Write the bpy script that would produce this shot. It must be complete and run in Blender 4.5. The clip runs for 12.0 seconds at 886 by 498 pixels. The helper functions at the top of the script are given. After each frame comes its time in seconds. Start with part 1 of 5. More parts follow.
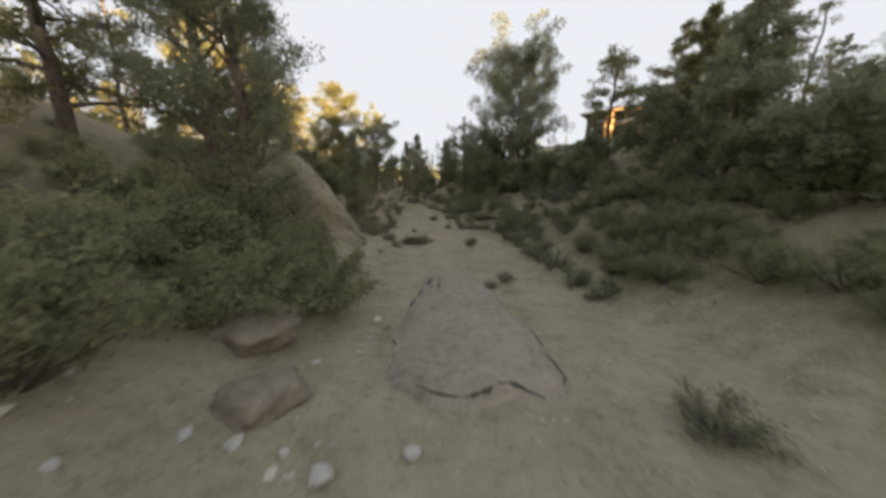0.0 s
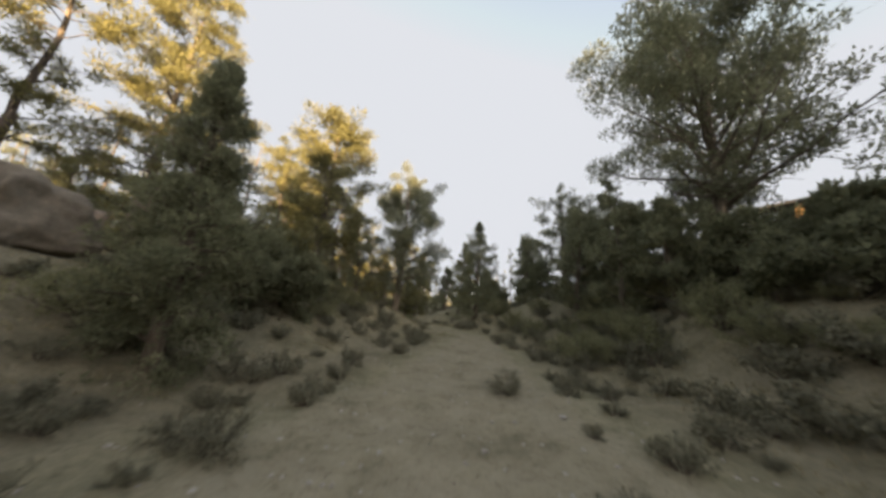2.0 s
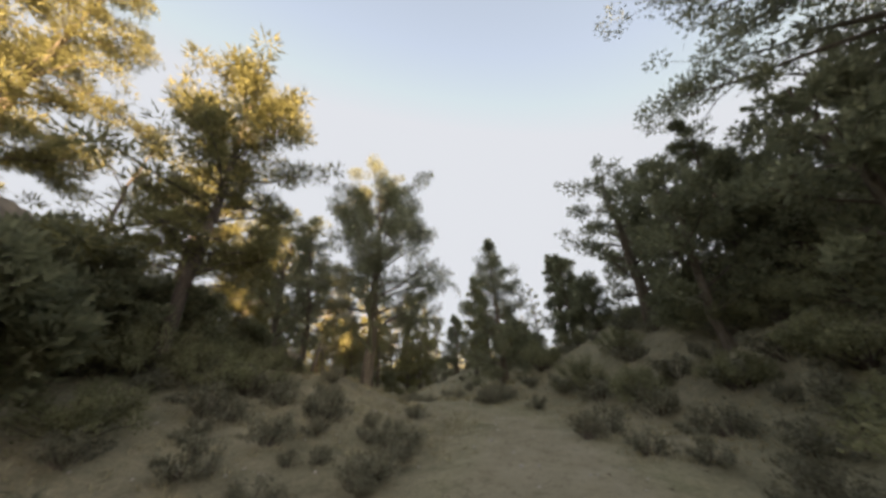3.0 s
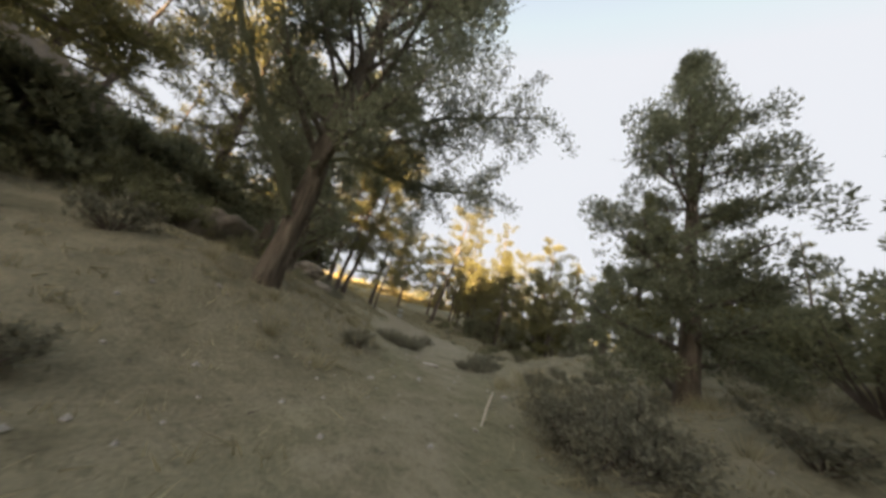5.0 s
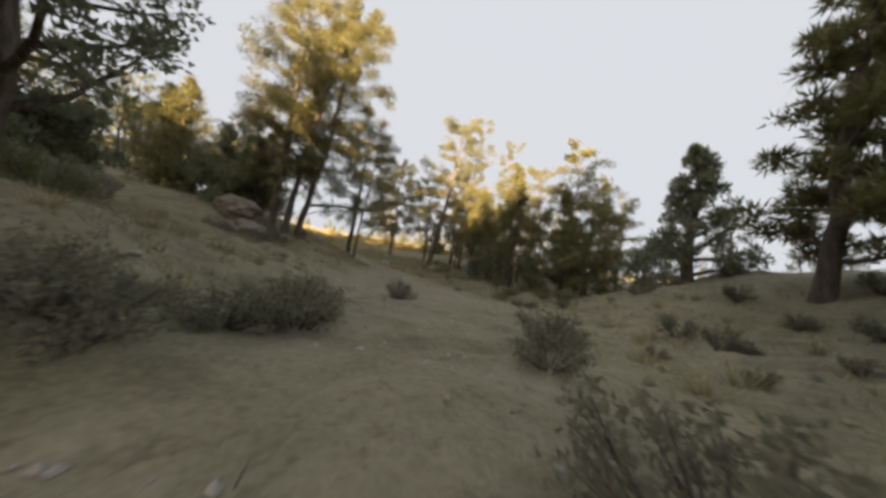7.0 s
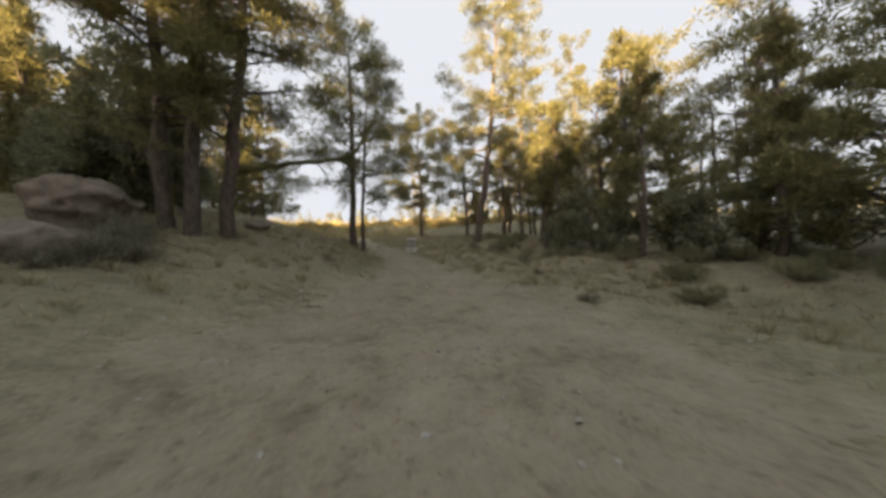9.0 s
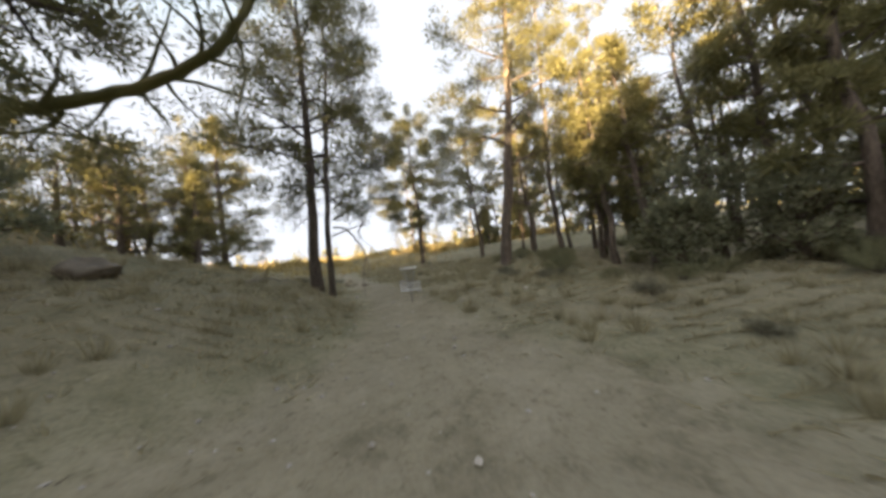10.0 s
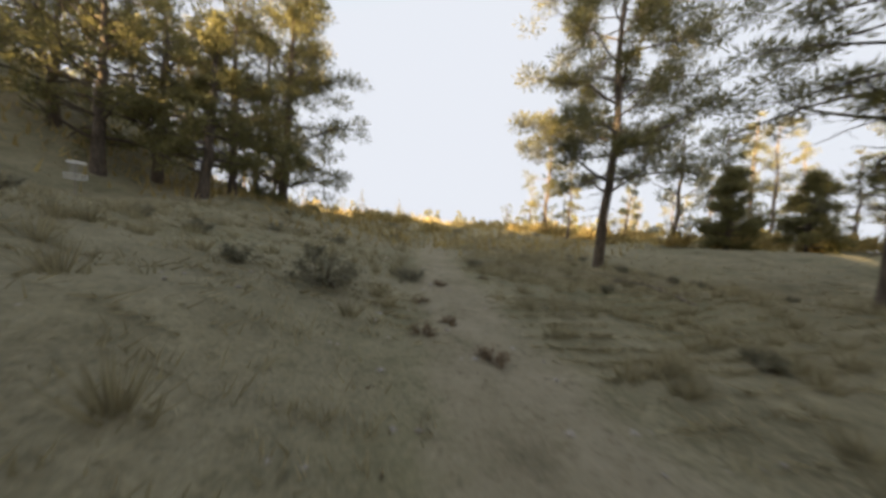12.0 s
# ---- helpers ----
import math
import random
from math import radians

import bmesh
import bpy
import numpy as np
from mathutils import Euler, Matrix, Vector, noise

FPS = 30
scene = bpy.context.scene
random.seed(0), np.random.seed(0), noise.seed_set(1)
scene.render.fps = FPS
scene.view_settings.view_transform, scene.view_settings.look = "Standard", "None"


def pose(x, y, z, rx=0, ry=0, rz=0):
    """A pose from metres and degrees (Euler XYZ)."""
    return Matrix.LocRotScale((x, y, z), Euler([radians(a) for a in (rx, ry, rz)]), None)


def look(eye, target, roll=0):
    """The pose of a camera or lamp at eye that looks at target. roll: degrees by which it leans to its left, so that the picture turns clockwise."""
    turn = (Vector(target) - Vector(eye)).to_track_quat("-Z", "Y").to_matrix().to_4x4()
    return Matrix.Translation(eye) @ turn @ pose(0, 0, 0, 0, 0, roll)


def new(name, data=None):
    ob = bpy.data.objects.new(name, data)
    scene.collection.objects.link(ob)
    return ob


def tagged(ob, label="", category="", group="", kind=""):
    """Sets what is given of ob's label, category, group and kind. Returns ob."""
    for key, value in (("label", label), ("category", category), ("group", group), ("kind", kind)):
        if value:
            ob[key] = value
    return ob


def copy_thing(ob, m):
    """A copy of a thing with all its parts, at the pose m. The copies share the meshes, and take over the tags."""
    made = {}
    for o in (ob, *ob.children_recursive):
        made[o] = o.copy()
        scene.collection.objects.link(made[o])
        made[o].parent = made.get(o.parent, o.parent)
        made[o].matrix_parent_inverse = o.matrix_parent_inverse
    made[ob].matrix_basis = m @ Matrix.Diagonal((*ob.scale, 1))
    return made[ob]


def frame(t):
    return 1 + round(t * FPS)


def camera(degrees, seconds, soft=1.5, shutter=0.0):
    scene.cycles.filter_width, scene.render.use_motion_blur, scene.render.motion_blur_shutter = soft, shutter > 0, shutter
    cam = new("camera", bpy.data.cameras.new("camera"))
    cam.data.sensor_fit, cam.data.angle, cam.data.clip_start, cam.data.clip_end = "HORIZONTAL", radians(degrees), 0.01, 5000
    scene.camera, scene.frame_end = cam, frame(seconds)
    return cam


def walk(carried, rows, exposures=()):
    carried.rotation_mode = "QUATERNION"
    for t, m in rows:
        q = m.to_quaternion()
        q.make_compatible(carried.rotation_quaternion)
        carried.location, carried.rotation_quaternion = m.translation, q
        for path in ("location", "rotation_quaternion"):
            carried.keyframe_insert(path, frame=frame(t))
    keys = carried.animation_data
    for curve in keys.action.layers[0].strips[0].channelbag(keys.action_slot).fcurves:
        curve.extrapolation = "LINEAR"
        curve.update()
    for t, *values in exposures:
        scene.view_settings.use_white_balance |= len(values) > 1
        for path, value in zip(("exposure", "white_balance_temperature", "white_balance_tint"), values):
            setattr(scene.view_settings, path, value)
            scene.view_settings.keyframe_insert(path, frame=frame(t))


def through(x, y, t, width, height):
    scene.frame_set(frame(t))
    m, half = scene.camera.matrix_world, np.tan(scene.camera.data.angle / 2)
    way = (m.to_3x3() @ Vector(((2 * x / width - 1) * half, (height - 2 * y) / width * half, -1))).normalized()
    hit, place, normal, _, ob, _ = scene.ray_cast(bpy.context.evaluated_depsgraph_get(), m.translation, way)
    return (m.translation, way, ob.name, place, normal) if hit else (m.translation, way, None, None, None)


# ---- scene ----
cam = camera(116.0, 12.0, soft=3.3, shutter=0.14)
PATH = [
    (0, (-0.3, 0.012, 4.45), (-0.265, 1.951, 3.963), 1.8),
    (0.5, (-0.238, 5.64, 5.31), (-0.282, 7.582, 4.833), 5.1),
    (1, (-0.342, 10.741, 5.3), (-0.644, 12.635, 4.732), 2.5),
    (1.5, (-0.455, 15.6, 3.564), (-0.818, 17.511, 3.098), 5.8),
    (2, (-0.742, 20.898, 2.228), (-1.233, 22.791, 2.648), 4.8),
    (2.5, (-1.594, 25.487, 2.345), (-2.1, 27.303, 3.012), 1.7),
    (3, (-2.54, 29.553, 1.991), (-3.021, 31.309, 2.818), -2.5),
    (3.2, (-2.713, 30.527, 2.214), (-3.185, 32.335, 2.927), -2.2),
    (4.8, (-2.484, 39.807, 1.946), (-3.942, 41.09, 2.422), 10.2),
    (5, (-3.066, 40.4, 1.83), (-4.572, 41.63, 2.298), 14.1),
    (5.5, (-4.646, 41.594, 1.862), (-6.0, 43.0, 2.301), -5.8),
    (6, (-6.175, 42.848, 1.779), (-7.265, 44.516, 1.943), -22.0),
    (6.5, (-7.184, 44.367, 1.498), (-8.525, 45.848, 1.581), -3.0),
    (6.7, (-7.816, 45.213, 1.236), (-9.31, 46.535, 1.369), 10.1),
    (8.3, (-13.405, 50.099, 1.35), (-14.956, 51.362, 1.322), -12.3),
    (8.5, (-14.625, 50.761, 1.438), (-16.21, 51.979, 1.364), -10.0),
    (9, (-17.499, 52.392, 1.494), (-19.159, 53.505, 1.413), -2.3),
    (9.5, (-20.678, 53.908, 1.347), (-22.346, 55.009, 1.425), -2.9),
    (10, (-23.39, 55.606, 1.457), (-25.042, 56.727, 1.569), -7.6),
    (10.5, (-26.943, 57.063, 1.554), (-28.678, 58.058, 1.509), 2.0),
    (11, (-29.993, 58.647, 1.887), (-31.713, 59.664, 1.809), -3.6),
    (11.2, (-31.235, 59.098, 2.055), (-32.960, 60.105, 1.959), -6.9),
    (11.3, (-31.849, 59.302, 1.996), (-33.616, 60.230, 1.883), -4.9),
    (11.4, (-32.439, 59.439, 1.900), (-34.256, 60.267, 1.793), -2.3),
    (11.5, (-33.050, 59.432, 1.859), (-34.907, 60.167, 1.738), 2.3),
    (11.8, (-35.100, 59.319, 2.046), (-36.983, 59.981, 1.923), 6.0),
    (12, (-36.393, 59.193, 2.213), (-38.328, 59.696, 2.157), 5.1),
]
walk(cam, [(t, look(eye, target, roll)) for t, eye, target, roll in PATH],
     exposures=[(0, 2.95, 6320, 12), (1.0, 2.8, 6320, 12), (3.2, 2.8, 6320, 12), (5.0, 2.95, 6320, 12), (5.5, 3.3, 6320, 12), (6.0, 3.2, 6320, 12), (6.5, 2.8, 6320, 12), (8.5, 2.66, 6320, 12), (9.0, 2.92, 6320, 12), (10.0, 3.25, 6100, 12), (11.0, 3.28, 5980, 12), (11.5, 3.32, 6120, 12), (12, 2.92, 6180, 12)])

# ---- world and sun ----
SUN_AZ, SUN_EL = 148.0, 8.0           # compass bearing from +y clockwise, and height, in degrees
world = bpy.data.worlds.new("world")
scene.world = world
world.use_nodes = True
wn = world.node_tree
sky = wn.nodes.new("ShaderNodeTexSky")
sky.sky_type, sky.sun_disc = "NISHITA", False
sky.sun_elevation, sky.sun_rotation = radians(SUN_EL), radians(SUN_AZ)
sky.air_density, sky.dust_density, sky.ozone_density = 1.0, 3.5, 1.0
pale_sky = wn.nodes.new("ShaderNodeHueSaturation")
pale_sky.inputs["Saturation"].default_value = 0.42
wn.links.new(sky.outputs[0], pale_sky.inputs["Color"])
sky_cap = wn.nodes.new("ShaderNodeMix")           # caps the sky's colour, so that it stays even away from the sun
sky_cap.data_type, sky_cap.blend_type = "RGBA", "DARKEN"
sky_cap.inputs[0].default_value = 1.0
sky_cap.inputs[7].default_value = (1.10, 1.12, 1.14, 1)
wn.links.new(pale_sky.outputs[0], sky_cap.inputs[6])
glow = []                                      # sky glow round the low sun, added above the cap to brighten the ground
for step, value in (("SUBTRACT", 3.6), ("MAXIMUM", 0.0), ("MULTIPLY", 0.6)):
    v = wn.nodes.new("ShaderNodeVectorMath")
    v.operation, v.inputs[1].default_value = step, (value,) * 3
    wn.links.new(glow[-1].outputs[0] if glow else pale_sky.outputs[0], v.inputs[0])
    glow.append(v)
both = wn.nodes.new("ShaderNodeVectorMath")
both.operation = "ADD"
wn.links.new(sky_cap.outputs[2], both.inputs[0])
wn.links.new(glow[-1].outputs[0], both.inputs[1])
wn.links.new(both.outputs[0], wn.nodes["Background"].inputs[0])
wn.nodes["Background"].inputs[1].default_value = 0.10
sun = new("sun", bpy.data.lights.new("sun", "SUN"))
sun.data.energy, sun.data.angle, sun.data.color = 5.0, radians(0.6), (1.0, 0.70, 0.34)
sd = Vector((math.sin(radians(SUN_AZ)) * math.cos(radians(SUN_EL)), math.cos(radians(SUN_AZ)) * math.cos(radians(SUN_EL)), math.sin(radians(SUN_EL))))
sun.matrix_world = look(sd * 200, (0, 0, 0))


# ---- materials ----
def nodes_of(name):
    m = bpy.data.materials.new(name)
    m.use_nodes = True
    return m, m.node_tree, m.node_tree.nodes["Principled BSDF"]


def noise_at(nt, scale, detail=4.0, rough=0.6, coord="Object"):
    tc = nt.nodes.new("ShaderNodeTexCoord")
    n = nt.nodes.new("ShaderNodeTexNoise")
    n.inputs["Scale"].default_value, n.inputs["Detail"].default_value, n.inputs["Roughness"].default_value = scale, detail, rough
    nt.links.new(tc.outputs[coord], n.inputs["Vector"])
    return n


def ramp(nt, src, stops):
    r = nt.nodes.new("ShaderNodeValToRGB")
    while len(r.color_ramp.elements) < len(stops):
        r.color_ramp.elements.new(0.5)
    for e, (p, c) in zip(r.color_ramp.elements, stops):
        e.position, e.color = p, (*c, 1)
    nt.links.new(src, r.inputs[0])
    return r.outputs[0]


def mix(nt, fac, a, b, kind="MIX"):
    m = nt.nodes.new("ShaderNodeMix")
    m.data_type, m.blend_type = "RGBA", kind
    if isinstance(fac, float):
        m.inputs[0].default_value = fac
    else:
        nt.links.new(fac, m.inputs[0])
    for sock, v in ((m.inputs[6], a), (m.inputs[7], b)):
        if isinstance(v, tuple):
            sock.default_value = (*v, 1)
        else:
            nt.links.new(v, sock)
    return m.outputs[2]


def bump(nt, bsdf, src, strength, dist):
    b = nt.nodes.new("ShaderNodeBump")
    b.inputs["Strength"].default_value, b.inputs["Distance"].default_value = strength, dist
    nt.links.new(src, b.inputs["Height"])
    nt.links.new(b.outputs[0], bsdf.inputs["Normal"])


def two_scale(name, stops_big, stops_small, big, small, rough=0.9, bump_d=0.02, strength=0.5, spread=0.0, upright=1.0):
    """A surface whose colour varies at two scales, with a fine relief."""
    m, nt, b = nodes_of(name)
    n1, n2 = noise_at(nt, big, 4), noise_at(nt, small, 6, 0.7)
    if upright != 1.0:                       # fibres that run up the trunk
        fibre = nt.nodes.new("ShaderNodeMapping")
        fibre.inputs["Scale"].default_value = (1, 1, upright)
        nt.links.new(n2.inputs["Vector"].links[0].from_socket, fibre.inputs["Vector"])
        nt.links.new(fibre.outputs[0], n2.inputs["Vector"])
    col = mix(nt, 0.5, ramp(nt, n1.outputs[0], stops_big), ramp(nt, n2.outputs[0], stops_small))
    if spread:
        info = nt.nodes.new("ShaderNodeObjectInfo")
        col = mix(nt, spread, col, ramp(nt, info.outputs["Random"], [(0, (0.25, 0.25, 0.25)), (1, (0.9, 0.85, 0.75))]), "OVERLAY")
    nt.links.new(col, b.inputs["Base Color"])
    b.inputs["Roughness"].default_value = rough
    b.inputs["Specular IOR Level"].default_value = 0.25
    bump(nt, b, n2.outputs[0], strength, bump_d)
    return m


def leaf_material(name, dark, light, through=0.35):
    m, nt, b = nodes_of(name)
    geo = nt.nodes.new("ShaderNodeNewGeometry")
    n1 = noise_at(nt, 0.8, 3)
    c1 = ramp(nt, geo.outputs["Random Per Island"], [(0.0, dark), (0.7, light), (1.0, tuple(min(1, v * 1.35) for v in light))])
    c2 = ramp(nt, n1.outputs[0], [(0.3, dark), (0.7, light)])
    col = mix(nt, 0.5, c1, c2)
    nt.links.new(col, b.inputs["Base Color"])
    b.inputs["Roughness"].default_value = 0.65
    b.inputs["Specular IOR Level"].default_value = 0.2
    tr = nt.nodes.new("ShaderNodeBsdfTranslucent")
    nt.links.new(col, tr.inputs[0])
    ms = nt.nodes.new("ShaderNodeMixShader")
    ms.inputs[0].default_value = through
    nt.links.new(b.outputs[0], ms.inputs[1])
    nt.links.new(tr.outputs[0], ms.inputs[2])
    nt.links.new(ms.outputs[0], nt.nodes["Material Output"].inputs[0])
    return m


def ground_material():
    m, nt, b = nodes_of("ground_soil")
    at = nt.nodes.new("ShaderNodeAttribute")
    at.attribute_name = "sand"
    big, mid, fine = noise_at(nt, 0.22, 5), noise_at(nt, 1.7, 6, 0.7), noise_at(nt, 22, 4, 0.7)
    sand = mix(nt, 0.45, ramp(nt, mid.outputs[0], [(0.3, (0.198, 0.172, 0.122)), (0.7, (0.302, 0.265, 0.19))]),
               ramp(nt, fine.outputs[0], [(0.25, (0.172, 0.15, 0.108)), (0.75, (0.343, 0.302, 0.22))]))
    turf = mix(nt, 0.5, ramp(nt, mid.outputs[0], [(0.32, (0.145, 0.133, 0.088)), (0.55, (0.24, 0.218, 0.145)), (0.75, (0.38, 0.34, 0.23))]),
               ramp(nt, fine.outputs[0], [(0.3, (0.125, 0.115, 0.078)), (0.7, (0.36, 0.32, 0.215))]))
    green = mix(nt, ramp(nt, big.outputs[0], [(0.45, (0, 0, 0)), (0.7, (0.5, 0.5, 0.5))]), turf, (0.15, 0.15, 0.08))
    edge = nt.nodes.new("ShaderNodeMath")
    edge.operation = "ADD"
    nt.links.new(at.outputs["Fac"], edge.inputs[0])
    wob = nt.nodes.new("ShaderNodeMath")
    wob.operation, wob.inputs[1].default_value, wob.inputs[2].default_value = "MULTIPLY_ADD", 0.9, -0.45
    nt.links.new(mid.outputs[0], wob.inputs[0])
    nt.links.new(wob.outputs[0], edge.inputs[1])
    lit = nt.nodes.new("ShaderNodeAttribute")
    lit.attribute_name = "litter"
    duff = mix(nt, 0.5, ramp(nt, mid.outputs[0], [(0.3, (0.11, 0.092, 0.066)), (0.7, (0.23, 0.19, 0.135))]), ramp(nt, fine.outputs[0], [(0.3, (0.10, 0.085, 0.062)), (0.7, (0.26, 0.215, 0.155))]))
    green = mix(nt, lit.outputs["Fac"], green, duff)
    fac = ramp(nt, edge.outputs[0], [(0.35, (0, 0, 0)), (0.65, (1, 1, 1))])
    blot, spot = noise_at(nt, 0.75, 6, 0.75), noise_at(nt, 6.5, 5, 0.75)
    soil = mix(nt, fac, green, sand)
    soil = mix(nt, 0.75, soil, ramp(nt, blot.outputs[0], [(0.32, (0.46, 0.46, 0.40)), (0.47, (0.86, 0.86, 0.82)), (0.62, (1.0, 1.0, 1.0))]), "MULTIPLY")
    soil = mix(nt, 0.7, soil, ramp(nt, spot.outputs[0], [(0.30, (0.42, 0.41, 0.37)), (0.46, (0.92, 0.92, 0.90)), (0.7, (1.0, 1.0, 1.0))]), "MULTIPLY")
    soil = mix(nt, 1.0, soil, (1.3, 1.3, 1.29), "MULTIPLY")
    nt.links.new(soil, b.inputs["Base Color"])
    b.inputs["Roughness"].default_value = 0.95
    b.inputs["Specular IOR Level"].default_value = 0.15
    hh = nt.nodes.new("ShaderNodeMath")
    hh.operation = "MULTIPLY_ADD"
    hh.inputs[1].default_value = 0.35
    nt.links.new(fine.outputs[0], hh.inputs[0])
    nt.links.new(mid.outputs[0], hh.inputs[2])
    bump(nt, b, hh.outputs[0], 0.7, 0.10)
    return m


def plain(name, colour, rough=0.5, metal=0.0, vary=0.12, scale=6.0):
    m, nt, b = nodes_of(name)
    n = noise_at(nt, scale, 5, 0.65)
    lo, hi = tuple(max(0, c * (1 - vary)) for c in colour), tuple(min(1, c * (1 + vary)) for c in colour)
    nt.links.new(ramp(nt, n.outputs[0], [(0.3, lo), (0.7, hi)]), b.inputs["Base Color"])
    b.inputs["Roughness"].default_value, b.inputs["Metallic"].default_value = rough, metal
    return m


M_GROUND = ground_material()
M_ROCK = two_scale("basalt_rock", [(0.3, (0.13, 0.112, 0.085)), (0.7, (0.28, 0.24, 0.185))], [(0.3, (0.10, 0.085, 0.068)), (0.72, (0.33, 0.28, 0.22))], 0.5, 4.0, 0.9, 0.06, 0.7)
# lighter, redder rock: the low sun on the ledge is put into its colour
M_ROCK_SUNLIT = two_scale("sun_toned_rock", [(0.3, (0.22, 0.17, 0.13)), (0.7, (0.34, 0.27, 0.21))], [(0.3, (0.16, 0.125, 0.10)), (0.72, (0.38, 0.30, 0.24))], 0.4, 4.0, 0.9, 0.06, 0.7)
M_BOULDER = two_scale("lichen_spotted_rock", [(0.3, (0.13, 0.115, 0.08)), (0.5, (0.27, 0.24, 0.165)), (0.7, (0.36, 0.30, 0.19))], [(0.35, (0.08, 0.073, 0.056)), (0.5, (0.235, 0.21, 0.155)), (0.72, (0.36, 0.33, 0.25))], 0.35, 2.6, 0.92, 0.12, 0.9)
# dark colour that stands for the shade inside the outcrop's cracks
M_CRACK_SHADE = two_scale("crack_shade", [(0.3, (0.06, 0.053, 0.046)), (0.7, (0.12, 0.105, 0.09))], [(0.3, (0.04, 0.037, 0.033)), (0.7, (0.15, 0.13, 0.11))], 1.0, 9.0)
M_SLAB = two_scale("sandy_bedrock", [(0.3, (0.20, 0.17, 0.13)), (0.5, (0.27, 0.23, 0.18)), (0.7, (0.34, 0.285, 0.225))], [(0.35, (0.15, 0.13, 0.105)), (0.5, (0.27, 0.235, 0.185)), (0.7, (0.38, 0.33, 0.265))], 0.5, 5.0, 0.92, 0.05, 0.8)
M_STONE = two_scale("pale_stone", [(0.3, (0.34, 0.31, 0.27)), (0.7, (0.54, 0.50, 0.44))], [(0.3, (0.28, 0.25, 0.22)), (0.7, (0.62, 0.57, 0.51))], 2.0, 14.0, 0.9, 0.02, 0.5, 0.3)
M_WHITE_STONE = two_scale("white_stone", [(0.3, (0.36, 0.34, 0.30)), (0.7, (0.48, 0.455, 0.41))], [(0.3, (0.30, 0.28, 0.25)), (0.7, (0.54, 0.51, 0.46))], 3.0, 18.0, 0.85, 0.015, 0.5)
M_BARK = two_scale("juniper_bark", [(0.3, (0.095, 0.078, 0.058)), (0.7, (0.18, 0.148, 0.108))], [(0.36, (0.035, 0.029, 0.022)), (0.5, (0.15, 0.122, 0.09)), (0.66, (0.32, 0.265, 0.2))], 1.2, 11.0, 0.95, 0.08, 1.0, 0, 0.14)
M_PINE = two_scale("pine_bark", [(0.3, (0.085, 0.07, 0.058)), (0.7, (0.16, 0.128, 0.102))], [(0.36, (0.03, 0.026, 0.022)), (0.5, (0.12, 0.098, 0.08)), (0.66, (0.25, 0.2, 0.155))], 1.0, 10.0, 0.95, 0.08, 1.0, 0, 0.3)
M_DEAD = two_scale("dead_wood", [(0.3, (0.17, 0.14, 0.115)), (0.7, (0.30, 0.26, 0.22))], [(0.3, (0.12, 0.10, 0.08)), (0.7, (0.36, 0.31, 0.26))], 2.0, 14.0, 0.9, 0.02, 0.6)
M_JUN = leaf_material("juniper_scales", (0.15, 0.155, 0.095), (0.285, 0.29, 0.175), 0.55)
M_NEEDLE = leaf_material("pine_needles", (0.115, 0.115, 0.05), (0.25, 0.23, 0.10), 0.5)
M_SAGE = leaf_material("sage_leaves", (0.145, 0.14, 0.10), (0.29, 0.275, 0.19), 0.45)
M_GREENSHRUB = leaf_material("bitterbrush_leaves", (0.175, 0.175, 0.10), (0.33, 0.325, 0.18), 0.55)
M_TWIG = two_scale("grey_twigs", [(0.3, (0.09, 0.07, 0.055)), (0.7, (0.17, 0.135, 0.105))], [(0.3, (0.06, 0.05, 0.04)), (0.7, (0.20, 0.16, 0.13))], 2.0, 12.0)
M_GRASS = leaf_material("dry_grass", (0.24, 0.215, 0.13), (0.47, 0.42, 0.27), 0.4)
M_STRAW = leaf_material("field_straw", (0.26, 0.20, 0.08), (0.48, 0.38, 0.16), 0.35)
M_BLEACHED = plain("bleached_wood", (0.62, 0.56, 0.46), 0.8, 0.0, 0.15, 20)
M_RUST = leaf_material("withered_weed", (0.15, 0.11, 0.07), (0.27, 0.195, 0.12), 0.3)
M_WHITE = plain("white_powder_coat", (0.84, 0.84, 0.83), 0.4, 0.0, 0.06, 12)
M_STEEL = plain("galvanised_steel", (0.40, 0.40, 0.39), 0.38, 0.9, 0.15, 20)
# brown-grey in place of the ground's reflection in the galvanised pole
M_POLE = plain("ground_toned_pole", (0.33, 0.31, 0.27), 0.7, 0.2, 0.25, 12)
M_WALL = plain("house_cladding", (0.06, 0.05, 0.042), 0.8, 0.0, 0.2, 2)
M_PANEL = plain("cedar_panel", (0.42, 0.26, 0.11), 0.7, 0.0, 0.15, 2)
M_ROOF = plain("dark_roofing", (0.06, 0.055, 0.05), 0.85, 0.0, 0.2, 2)
M_FRAME = plain("white_window_frame", (0.7, 0.7, 0.68), 0.5, 0.0, 0.06, 4)
M_GLASS = plain("window_glass", (0.10, 0.12, 0.14), 0.06, 0.0, 0.05, 1)


# ---- the lie of the land ----
TRAIL = [(0, -60), (0, -25), (0, 0), (-0.2, 12), (-0.7, 20), (-2.2, 29), (-2.5, 35), (-3.2, 40.2), (-6.2, 43.2), (-9.5, 46.8), (-13.4, 50.1),
         (-17.5, 52.6), (-23.4, 55.6), (-29.8, 58.7), (-33.5, 59.9), (-38, 60.6), (-44, 61.2), (-52, 62.6), (-75, 68.5), (-130, 84), (-400, 150)]


